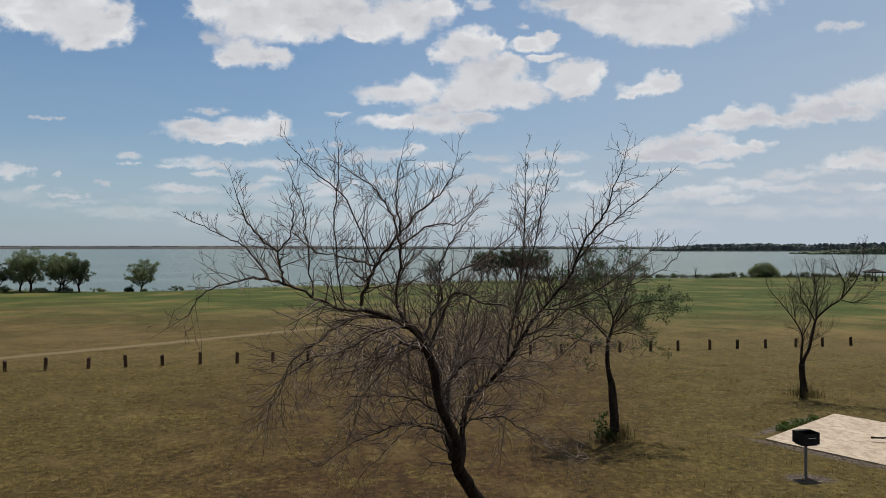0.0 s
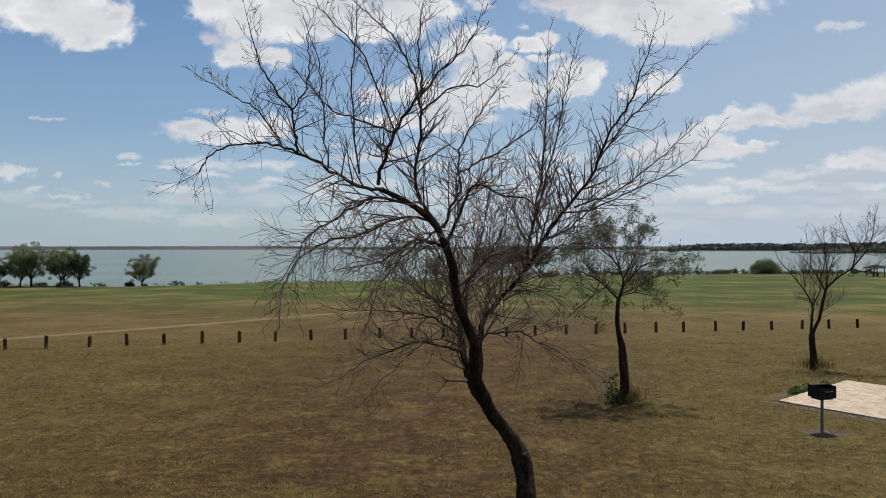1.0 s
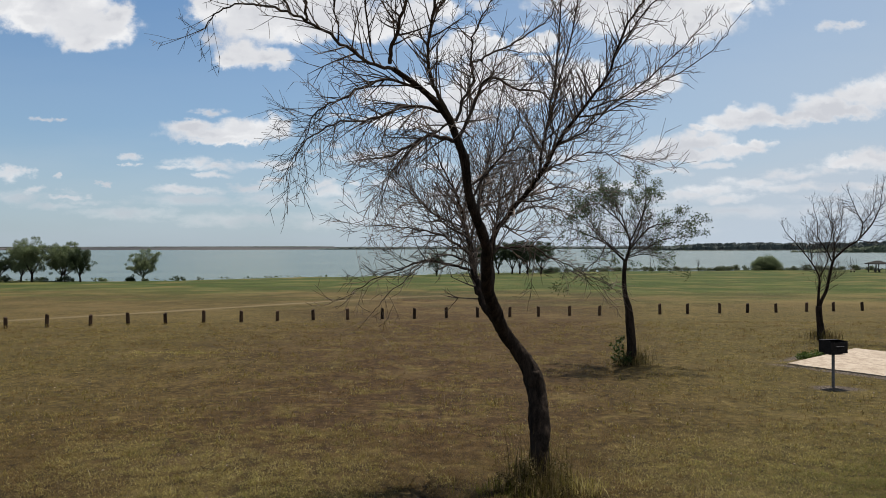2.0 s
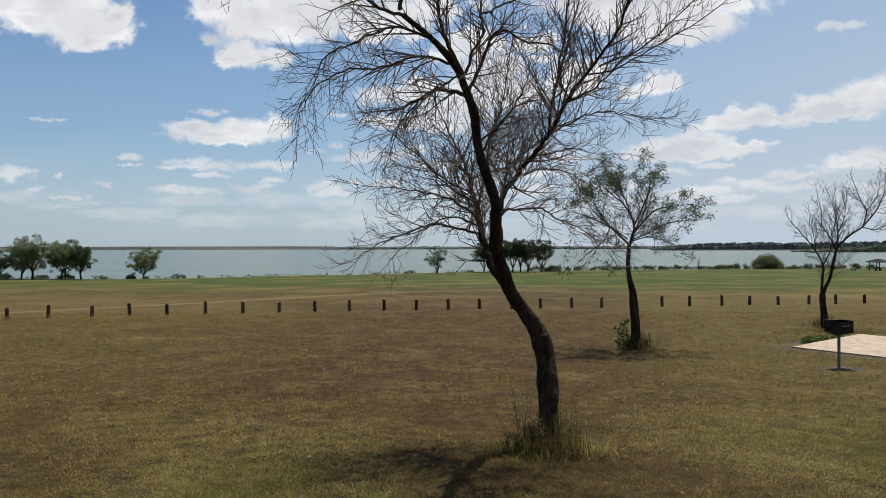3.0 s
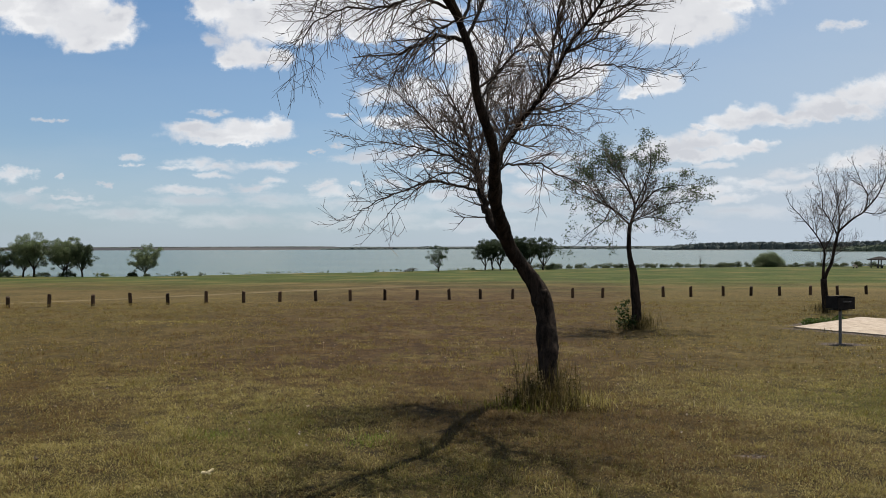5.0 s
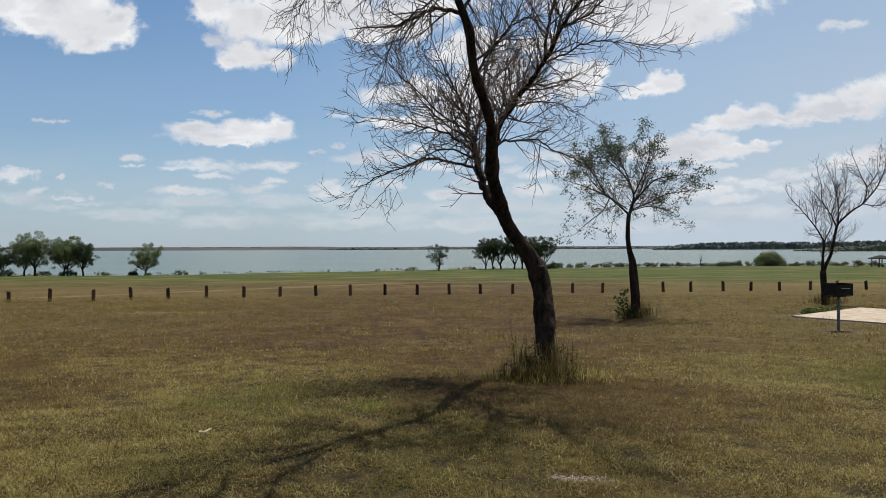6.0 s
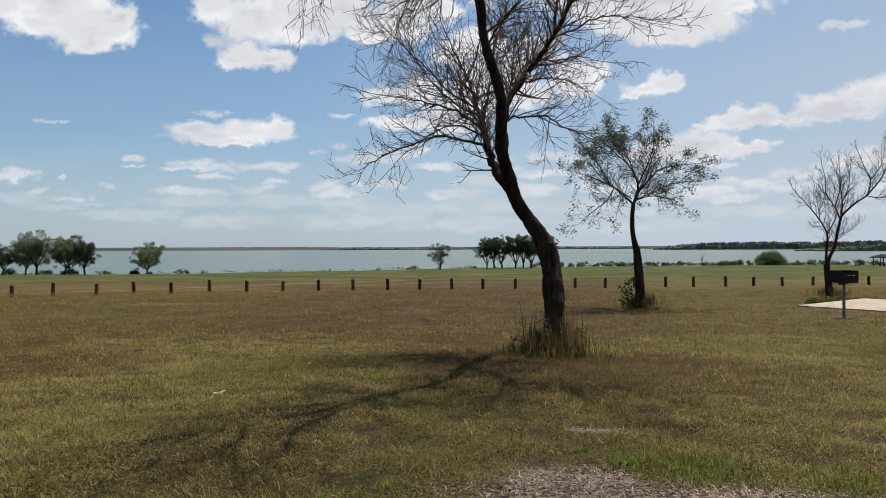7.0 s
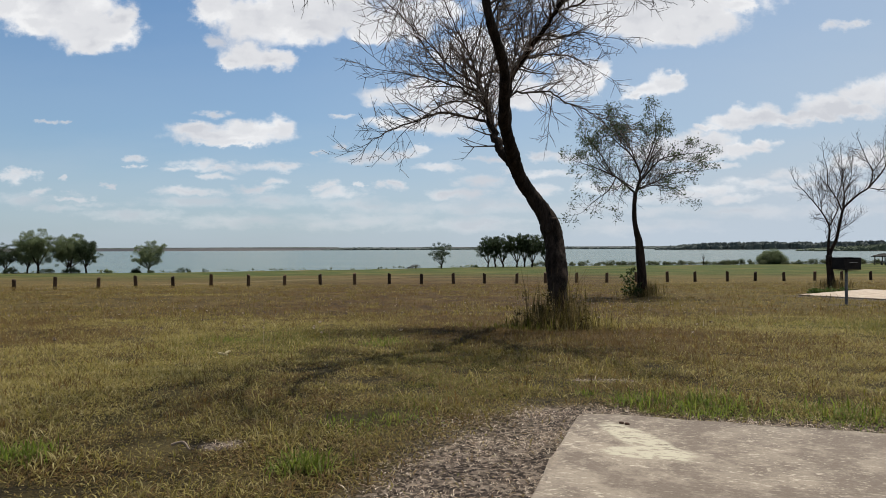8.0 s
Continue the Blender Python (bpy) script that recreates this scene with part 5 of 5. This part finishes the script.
# ---------------- the picnic shelter ----------------
def shelter(at, turn):
    ob = thing("picnic_shelter", at, "dark open-sided picnic shelter with a hipped roof", "shelter", turn=turn)
    w, d = 3.4, 3.4
    for x in (-1, 1):
        for y in (-1, 1):
            part("post", box(bmesh.new(), (0.2, 0.2, 2.3), (x * w * 0.42, y * d * 0.42, 1.1), 0.01), timber_mat, ob)
    bm = bmesh.new()
    low = [bm.verts.new((x * w * 0.62, y * d * 0.62, 2.2)) for x, y in ((-1, -1), (1, -1), (1, 1), (-1, 1))]
    rim = [bm.verts.new((v.co.x, v.co.y, 2.38)) for v in low]
    top = [bm.verts.new((-0.5, 0, 3.15)), bm.verts.new((0.5, 0, 3.15))]
    bm.faces.new(low[::-1])
    for i in range(4):
        bm.faces.new((low[i], low[(i + 1) % 4], rim[(i + 1) % 4], rim[i]))
    bm.faces.new((rim[0], rim[1], top[1], top[0])), bm.faces.new((rim[2], rim[3], top[0], top[1]))
    bm.faces.new((rim[1], rim[2], top[1])), bm.faces.new((rim[3], rim[0], top[0]))
    part("roof", bm, roof_mat, ob, "dark hipped roof")
    for y in (-1, 1):
        part("rail", box(bmesh.new(), (w * 0.84, 0.08, 0.1), (0, y * d * 0.42, 0.95)), timber_mat, ob)
    part("tabletop", box(bmesh.new(), (1.8, 0.75, 0.06), (0, 0, 0.75)), timber_mat, ob)
    for x in (-0.6, 0.6):
        part("table_leg", box(bmesh.new(), (0.1, 0.6, 0.75), (x, 0, 0.36)), timber_mat, ob)
    for y in (-0.65, 0.65):
        part("bench", box(bmesh.new(), (1.8, 0.26, 0.05), (0, y, 0.45)), timber_mat, ob)
    return ob


shelter(on_ground(115.6, 183), 4)
shelter(on_ground(121.2, 182), 4)


# ---------------- far woods beyond the water ----------------
def far_woods(name, x0, x1, y_of, tall, step, seed, label, mat=None):
    rng = random.Random(seed)
    verts, faces = [], []
    x = x0
    while x < x1:
        r = tall * (0.72 + 0.22 * noise.noise(Vector((x / (tall * 9), seed, 0))) + rng.uniform(-0.09, 0.07))
        y = y_of(x) + rng.uniform(0, 60)
        z = max(WATER, height(x, y) - 0.5)
        base = len(verts)
        fade = min(1.0, (x - x0) / 190 + 0.3)
        for lat in range(5):
            for lon in range(8):
                a, e = lon * math.pi / 4, lat * math.pi / 8.2
                q = 1 + 0.35 * noise.noise(Vector((x * 0.1 + lon, lat * 1.7, seed)))
                verts.append((x + step * 1.6 * math.cos(a) * math.cos(e) * q, y + step * math.sin(a) * math.cos(e) * q, z + r * fade * (0.1 + math.sin(e)) * q))
        for lat in range(4):
            for lon in range(8):
                faces.append((base + lat * 8 + lon, base + lat * 8 + (lon + 1) % 8, base + (lat + 1) * 8 + (lon + 1) % 8, base + (lat + 1) * 8 + lon))
        faces.append(tuple(base + 32 + lon for lon in range(8)))
        x += step * rng.uniform(0.25, 0.6)
    me = mesh_of(name, verts, faces, mat or wood_far_mat)
    return tagged(new(name, me), label, "woods", kind="stuff")


far_woods("far_woods", 520, 1100, lambda x: 1655, 23, 7, 51, "long low dark wood on the far shore")
far_woods("far_woods", 535, 1500, lambda x: 990, 12.5, 4.5, 52, "green wooded point across the water", wood_point_mat)
far_woods("far_woods", -560, 1000, lambda x: 3060, 11, 13, 53, "thin dark line of trees on the far shore")
far_woods("far_woods", -2400, -600, lambda x: 3300, 5, 60, 54, "scattered trees on far brown fields")

# a dead branch lying on the far slab
v, f = tube_data([(smooth_run([(0, 0, 0.03), (0.2, -0.03, 0.035), (0.45, 0.02, 0.03), (0.7, -0.04, 0.03)], 4), along(0.03, 0.012, 13), 7), ([Vector((0.2, -0.03, 0.03)), Vector((0.32, -0.15, 0.03))], [0.014, 0.006], 5)])
stick = new("fallen_branch", mesh_of("fallen_branch", v, f, bark_dark, True))
stick.matrix_world = pose(11.9, 18.95, -0.328, 0, 0, -8)
tagged(stick, "dark dead branch lying on the pale slab", "branch")


# ---------------- grass, weeds and litter ----------------
grng = np.random.default_rng(7)
A_, B_ = np.array((0.9472, -0.3206)), np.array((-0.3206, -0.9472))
C_, D_ = np.array((0.766, 0.643)), np.array((0.643, -0.766))


def off_pads(xy):
    """True where no slab lies."""
    p, q = xy - np.array((0.006, 3.0)), xy - np.array((9.03, 19.1))
    near = (p @ A_ > -0.01) & (p @ A_ < 4.62) & (p @ B_ > -0.01) & (p @ B_ < 6.02)
    far = (q @ C_ > -0.02) & (q @ C_ < 4.92) & (q @ D_ > -0.02) & (q @ D_ < 6.02)
    return ~(near | far)


def bare_share(xy):
    """1 on bare soil, 0 in grass."""
    worst = np.zeros(len(xy))
    for x, y, rx, ry, turn in BARE:
        c, s = math.cos(turn), math.sin(turn)
        dx, dy = xy[:, 0] - x, xy[:, 1] - y
        d = np.hypot((dx * c + dy * s) / rx, (dy * c - dx * s) / ry)
        worst = np.maximum(worst, np.clip((1.35 - d) / 0.5, 0, 1))
    return worst


def waves(xy, scale, seed):
    """Cheap uneven field between 0 and 1."""
    r = np.random.default_rng(seed)
    total = np.zeros(len(xy))
    for i in range(7):
        a, f = r.uniform(0, 6.28), scale * r.uniform(0.5, 2.4)
        total += np.sin((xy[:, 0] * math.cos(a) + xy[:, 1] * math.sin(a)) * f + r.uniform(0, 6.28))
    return np.clip(0.5 + total / 7, 0, 1)


def ground_z(xy):
    base = np.interp(xy[:, 1], KX, KZ)
    return base + np.array([0.025 * noise.noise(Vector((x * 0.7, y * 0.7, 0))) + 0.012 * noise.noise(Vector((x * 2.3, y * 2.3, 5))) for x, y in xy])


def blades(name, xy, tall, wide, lean, mat, label, category="grass", least=0.0):
    """A blade per place: a bent, tapered strip of two faces."""
    k = len(xy)
    z = ground_z(xy) - 0.004
    a = grng.uniform(0, 2 * np.pi, k)
    h = tall * grng.uniform(0.45, 1.35, k) * (0.5 + waves(xy, 8.0, 11))
    w = wide * grng.uniform(0.6, 1.4, k)
    tilt = least + np.abs(grng.normal(0, lean, k))
    d = np.stack([np.cos(a), np.sin(a), np.zeros(k)], 1)
    s = np.stack([-np.sin(a), np.cos(a), np.zeros(k)], 1) * w[:, None] * 0.5
    up = np.array((0, 0, 1.0))
    p0 = np.column_stack([xy, z])
    t1, t2 = np.minimum(tilt * 0.7, 1.42), np.minimum(tilt * 1.4, 1.55)
    p1 = p0 + up * (h * 0.55 * np.cos(t1))[:, None] + d * (h * 0.55 * np.sin(t1))[:, None]
    p2 = p1 + up * (h * 0.45 * np.cos(t2))[:, None] + d * (h * 0.45 * np.sin(t2))[:, None]
    verts = np.stack([p0, p1 + s, p2, p1 - s], 1).astype(np.float32)
    me = quads_mesh(name, verts, mat, 4)
    return tagged(new(name, me), label, category, kind="stuff")


def wedge(y0, y1, count, side=0.72, extra=0.6):
    """Places spread evenly over the strip that the view covers between y0 and y1."""
    y = np.sqrt(grng.uniform(y0 * y0, y1 * y1, count))
    x = grng.uniform(-1, 1, count) * (side * y + extra) - 0.4
    xy = np.column_stack([x, y])
    return xy[off_pads(xy)]


def tufted(xy, share, radius):
    """Draws part of the places together into tufts."""
    k = len(xy)
    pick = grng.random(k) < share
    hubs = xy[grng.integers(0, k, max(1, k // 26))]
    home = hubs[grng.integers(0, len(hubs), k)]
    near = home + grng.normal(0, radius, (k, 2)) 
    made = np.where(pick[:, None], near, xy)
    return made[off_pads(made)]


def keep(xy, chance):
    return xy[grng.random(len(xy)) < chance]


near_xy = tufted(wedge(1.6, 12.0, 560000), 0.5, 0.05)
near_xy = keep(near_xy, np.clip((12.0 - near_xy[:, 1]) / 4.5, 0, 1))
# thin turf where the crown's shadow falls; the darker ground deepens that shade
thin_ = np.exp(-((near_xy[:, 0] + 0.8) / 1.2) ** 2 - ((near_xy[:, 1] - 4.9) / 1.5) ** 2)
near_xy = keep(near_xy, (1 - 0.96 * bare_share(near_xy)) * (1 - 0.5 * thin_))
patch_ = waves(near_xy, 1.1, 3) + grng.normal(0, 0.16, len(near_xy)) + np.clip((5.0 - near_xy[:, 1]) * 0.04, -0.2, 0.1) + np.clip((near_xy[:, 0] - 0.15 * near_xy[:, 1]) * 0.36, -0.05, 0.6) + np.clip((-0.5 - near_xy[:, 0]) * np.clip(11 - near_xy[:, 1], 1, 4) * 0.09, 0, 0.36)
# browner blades there as well: part dry grass, part painted shade
patch_ -= 0.42 * np.exp(-((near_xy[:, 0] + 0.8) / 1.0) ** 2 - ((near_xy[:, 1] - 4.9) / 1.4) ** 2)
blades("grass", near_xy[patch_ <= 0.50], 0.05, 0.0044, 1.15, brown_blade_mat, "short dry brown grass", least=0.55)
olive_ = near_xy[(patch_ > 0.50) & (patch_ <= 1.12)]
pale_ = grng.random(len(olive_)) < np.clip(np.maximum((olive_[:, 0] - 0.4) * 0.6, (-0.6 - olive_[:, 0]) * 0.6), 0.08, 0.97)
blades("grass", olive_[~pale_], 0.048, 0.004, 1.15, blade_mat, "short olive grass mixed with straw", least=0.55)
blades("grass", olive_[pale_], 0.048, 0.0042, 1.2, pale_blade_mat, "short sun-bleached pale olive grass", least=0.55)
blades("grass", near_xy[patch_ > 1.12], 0.055, 0.0045, 1.0, green_blade_mat, "fresh green grass in patches", least=0.55)
# a dense mat of flattened blades close to the slab
mat_xy = wedge(2.2, 7.4, 380000, extra=0.5)
mat_xy = keep(mat_xy, (1 - 0.97 * bare_share(mat_xy)) * np.clip((7.6 - mat_xy[:, 1]) / 2.5, 0.2, 1))
mix_ = waves(mat_xy, 1.6, 41) * 0.6 + waves(mat_xy, 9.0, 42) * 0.5 + grng.normal(0, 0.2, len(mat_xy))
blades("grass", mat_xy[mix_ <= 0.5], 0.026, 0.0042, 0.6, brown_blade_mat, "matted short dry brown grass", least=0.85)
blades("grass", mat_xy[(mix_ > 0.5) & (mix_ <= 0.78)], 0.027, 0.004, 0.6, blade_mat, "matted short olive grass", least=0.8)
sides_ = (mat_xy[:, 0] < -0.9) | (mat_xy[:, 0] > 1.0)
blades("grass", mat_xy[(mix_ > 0.78) & ~sides_], 0.028, 0.004, 0.6, green_blade_mat, "matted short green grass", least=0.75)
blades("grass", mat_xy[(mix_ > 0.7) & sides_], 0.03, 0.0044, 0.6, pale_blade_mat, "matted short bleached grass", least=0.75)
far_xy = tufted(wedge(8.5, 46, 420000), 0.6, 0.07)
far_xy = keep(far_xy, (1 - 0.95 * bare_share(far_xy)) * np.clip(np.minimum(15 / far_xy[:, 1], (48 - far_xy[:, 1]) / 20), 0.0, 1.0) * np.clip((far_xy[:, 1] - 8.0) / 3, 0.2, 1) * np.clip(waves(far_xy, 17.0, 77) * 2.4 - 0.5, 0.2, 1))
patch_ = waves(far_xy, 0.55, 5) + grng.normal(0, 0.1, len(far_xy)) + np.clip((far_xy[:, 0] - 0.15 * far_xy[:, 1]) * 0.06, -0.15, 0.35) + np.clip((-2.5 - far_xy[:, 0]) * 0.06, 0, 0.4)
blades("grass", far_xy[patch_ <= 0.62], 0.04, 0.009, 1.1, brown_blade_mat, "short dry brown grass", least=0.45)
side_ = (far_xy[:, 0] < -2.5 - 0.1 * far_xy[:, 1]) | (far_xy[:, 0] > 0.3 * far_xy[:, 1])
blades("grass", far_xy[(patch_ > 0.62) & side_], 0.05, 0.009, 1.2, straw_blade_mat, "short straw-coloured dry grass", least=0.45)
blades("grass", far_xy[(patch_ > 0.62) & ~side_], 0.043, 0.009, 1.1, blade_mat, "short olive grass mixed with straw", least=0.45)


def tufts(y0, y1, hubs, per, radius, tall, wide, mat, label, seed):
    """Clumps of longer blades that stand proud of the turf."""
    h = wedge(y0, y1, hubs)
    h = keep(h, (1 - bare_share(h)) * np.clip(waves(h, 1.6, seed) * 1.6 - 0.25, 0.05, 1))
    xy = np.repeat(h, per, 0) + grng.normal(0, radius, (len(h) * per, 2)) * np.repeat(grng.uniform(0.5, 1.5, len(h)), per)[:, None]
    blades("grass", xy[off_pads(xy)], tall, wide, 0.95, mat, label, least=0.35)


tufts(3.5, 12, 1300, 26, 0.045, 0.065, 0.005, brown_blade_mat, "tufts of longer dry brown grass", 21)
tufts(3.5, 12, 1500, 26, 0.045, 0.07, 0.005, blade_mat, "tufts of longer olive grass", 22)
tufts(11, 34, 5200, 16, 0.08, 0.075, 0.011, brown_blade_mat, "tufts of longer dry brown grass", 23)
tufts(11, 34, 4200, 16, 0.08, 0.08, 0.011, blade_mat, "tufts of longer olive grass", 24)

tufts(4, 12, 1200, 22, 0.045, 0.065, 0.005, pale_blade_mat, "tufts of longer bleached grass", 25)
tufts(11, 34, 2600, 16, 0.09, 0.1, 0.013, blade_mat, "tufts of longer olive grass", 26)


def ring(x, y, r, count):
    return np.array((x, y)) + grng.normal(0, r, (count, 2))


blades("weeds", ring(0.80, 8.36, 0.23, 1800), 0.12, 0.008, 0.8, weed_mat, "low olive weeds round the trunk", "weeds")
blades("weeds", ring(0.78, 8.34, 0.17, 900), 0.28, 0.006, 0.6, weed_mat, "tall brown and olive weeds round the trunk", "weeds")
blades("weeds", ring(0.66, 8.34, 0.2, 300), 0.18, 0.009, 1.0, green_blade_mat, "green weeds beside the trunk", "weeds")
blades("weeds", ring(0.72, 8.36, 0.19, 170), 0.5, 0.007, 0.5, weed_mat, "a few tall dry stalks round the trunk", "weeds")
blades("grass", ring(1.12, 8.35, 0.2, 700), 0.16, 0.006, 0.8, pale_blade_mat, "tall bleached grass beside the trunk", "grass")
blades("grass", ring(0.35, 8.3, 0.22, 500), 0.1, 0.006, 0.8, green_blade_mat, "longer green grass in the shade of the trunk", "grass")
blades("weeds", np.array(((0.50, 8.3), (0.58, 8.32), (0.55, 8.42), (0.63, 8.28), (1.16, 8.3))), 0.55, 0.014, 0.12, weed_mat, "a few upright dead brown stalks beside the trunk", "weeds")
pale_strip = np.array((-8.6, 22.0)) + grng.normal(0, 1, (2600, 2)) * np.array((1.1, 0.35))
blades("grass", keep(pale_strip, np.clip(waves(pale_strip, 5.0, 71) * 2 - 0.6, 0.05, 1)), 0.06, 0.012, 1.1, pale_blade_mat, "bleached tufts in the brown turf", least=0.4)
blades("weeds", ring(4.8, 19.25, 0.24, 900), 0.3, 0.011, 0.5, weed_mat, "green weeds round the foot of the small tree", "weeds")
blades("weeds", ring(13.55, 25.5, 0.28, 700), 0.32, 0.013, 0.5, weed_mat, "green weeds round the foot of the forked tree", "weeds")
edge_ = np.array((0.006, 3.0)) + A_ * grng.uniform(0.15, 4.5, 9000)[:, None] - B_ * (np.abs(grng.normal(0.03, 0.16, 9000)) + 0.8)[:, None]
edge_ = keep(edge_, np.clip(waves(edge_, 2.2, 31) * 2 - 0.7, 0.04, 1))
blades("grass", edge_, 0.034, 0.0036, 1.1, fresh_blade_mat, "fresh green grass along the bare strip", least=0.3)
for x, y, r, count in ((-0.98, 2.89, 0.055, 260), (-2.03, 3.0, 0.07, 240), (0.76, 3.8, 0.1, 460), (1.27, 3.57, 0.12, 320), (0.44, 3.9, 0.06, 170), (0.26, 4.16, 0.035, 60), (-0.82, 3.6, 0.13, 260), (-1.1, 6.7, 0.14, 320), (-2.5, 6.9, 0.12, 260)):
    blades("grass", ring(x, y, r, count), 0.07, 0.005, 0.9, fresh_blade_mat, "bright green tuft of grass", least=0.2)
hrng = random.Random(44)
herbs = []
for _ in range(34):
    along_edge, out = hrng.uniform(1.4, 4.2), abs(hrng.gauss(0.12, 0.16)) + 0.08
    x, y = 9.03 + 0.766 * along_edge - 0.643 * out, 19.1 + 0.643 * along_edge + 0.766 * out
    herbs.append((Vector((x, y, height(x, y) + hrng.uniform(0.02, 0.09))), hrng.uniform(0.07, 0.15)))
tagged(new("weeds", quads_mesh("weeds", clumps(hrng, herbs, 3600, 0.028), herb_mat)), "low bright green leafy weeds behind the slab", "weeds", kind="stuff")
wrng = random.Random(61)
leafs = []
for _ in range(75):
    x, y = 0.74 + wrng.gauss(0, 0.19), 8.36 + wrng.gauss(0, 0.16)
    leafs.append((Vector((x, y, height(x, y) + abs(wrng.gauss(0.12, 0.13)))), wrng.uniform(0.04, 0.085)))
tagged(new("weeds", quads_mesh("weeds", clumps(wrng, leafs, 12000, 0.011), weed_mat)), "tangled leafy brown weeds round the trunk", "weeds", kind="stuff")
stalk_ = wedge(6, 22, 300)
blades("seed_stalks", stalk_, 0.2, 0.003, 0.25, thatch_mat, "thin pale seed stalks", "grass")
# pale seed heads nodding above the turf
heads = wedge(5.5, 16, 150)
hz = ground_z(heads)
puffs = [(Vector((x, y, z + grng.uniform(0.1, 0.24))), grng.uniform(0.008, 0.016)) for (x, y), z in zip(heads, hz)]
tagged(new("seed_heads", quads_mesh("seed_heads", clumps(random.Random(5), puffs, 90000, 0.009), thatch_mat)), "tiny pale seed heads above the grass", "seed heads", kind="stuff")
blades("seed_stalks", heads, 0.2, 0.0025, 0.15, thatch_mat, "thin pale seed stalks", "grass")
straw_ = wedge(1.6, 5.2, 330000)
straw_ = keep(straw_, bare_share(straw_) * 0.95 * np.where(straw_[:, 0] < -1.4, 0.2, 1.0))
blades("straw", straw_, 0.027, 0.0019, 0.5, thatch_mat, "flattened grey dead straw on bare soil", "straw", 1.3)
blades("straw", keep(straw_, 0.35), 0.011, 0.0046, 0.4, thatch_mat, "pale broken bits of dead straw", "straw", 1.25)
blades("straw", keep(straw_, 0.004), 0.06, 0.0034, 0.5, thatch_mat, "long pale curved dead stalks", "straw", 1.2)

# a leafy shrub at the foot of the small tree
shrub = new("shrub", quads_mesh("shrub", clumps(random.Random(71), [(Vector((-0.02, 0, 0.2)), 0.24), (Vector((-0.1, -0.03, 0.5)), 0.2), (Vector((0.0, 0.05, 0.72)), 0.14), (Vector((0.12, -0.1, 0.25)), 0.2)], 2600, 0.035), leaf_mat))
shrub.matrix_world = pose(4.5, 19.1, height(4.5, 19.1) - 0.02)
tagged(shrub, "small leafy green shrub against the trunk", "shrub")

# a pale scrap lying in the grass
bm = bmesh.new()
box(bm, (0.07, 0.03, 0.014), (0, 0, 0.03), 0.004, Matrix.Rotation(0.25, 4, "Y"))
box(bm, (0.05, 0.025, 0.012), (0.035, 0.012, 0.04), 0.003, Matrix.Rotation(-0.3, 4, "Y") @ Matrix.Rotation(0.6, 4, "Z"))
scrap = part("wood_scrap", bm, scrap_mat)
scrap.matrix_world = pose(-2.15, 5.62, height(-2.15, 5.62) + 0.015, 0, 0, 25)
tagged(scrap, "small pale splintered wood scrap in the grass", "wood scrap")

# a rusty anchor left in the slab
bm = bmesh.new()
for x in (-0.01, 0.01):
    bmesh.ops.create_cone(bm, segments=12, radius1=0.009, radius2=0.007, depth=0.005, cap_ends=True, matrix=Matrix.Translation((x, 0, 0.003)))
anchor = part("slab_anchor", bm, rust_mat)
anchor.matrix_world = pose(0.116, 2.823, 0.335, 0, 0, -40)
tagged(anchor, "small rusty iron anchor set in the concrete", "anchor")

# a bleached twig in the grass
v, f = tube_data([(smooth_run([(0, 0, 0.03), (0.05, 0.01, 0.045), (0.11, -0.01, 0.03)], 4), along(0.006, 0.003, 9), 6)])
twig = new("bleached_twig", mesh_of("bleached_twig", v, f, thatch_mat, True))
twig.matrix_world = pose(-1.5, 3.08, height(-1.5, 3.08) + 0.01, 0, 0, -30)
tagged(twig, "short bleached white twig lying in the grass", "twig")
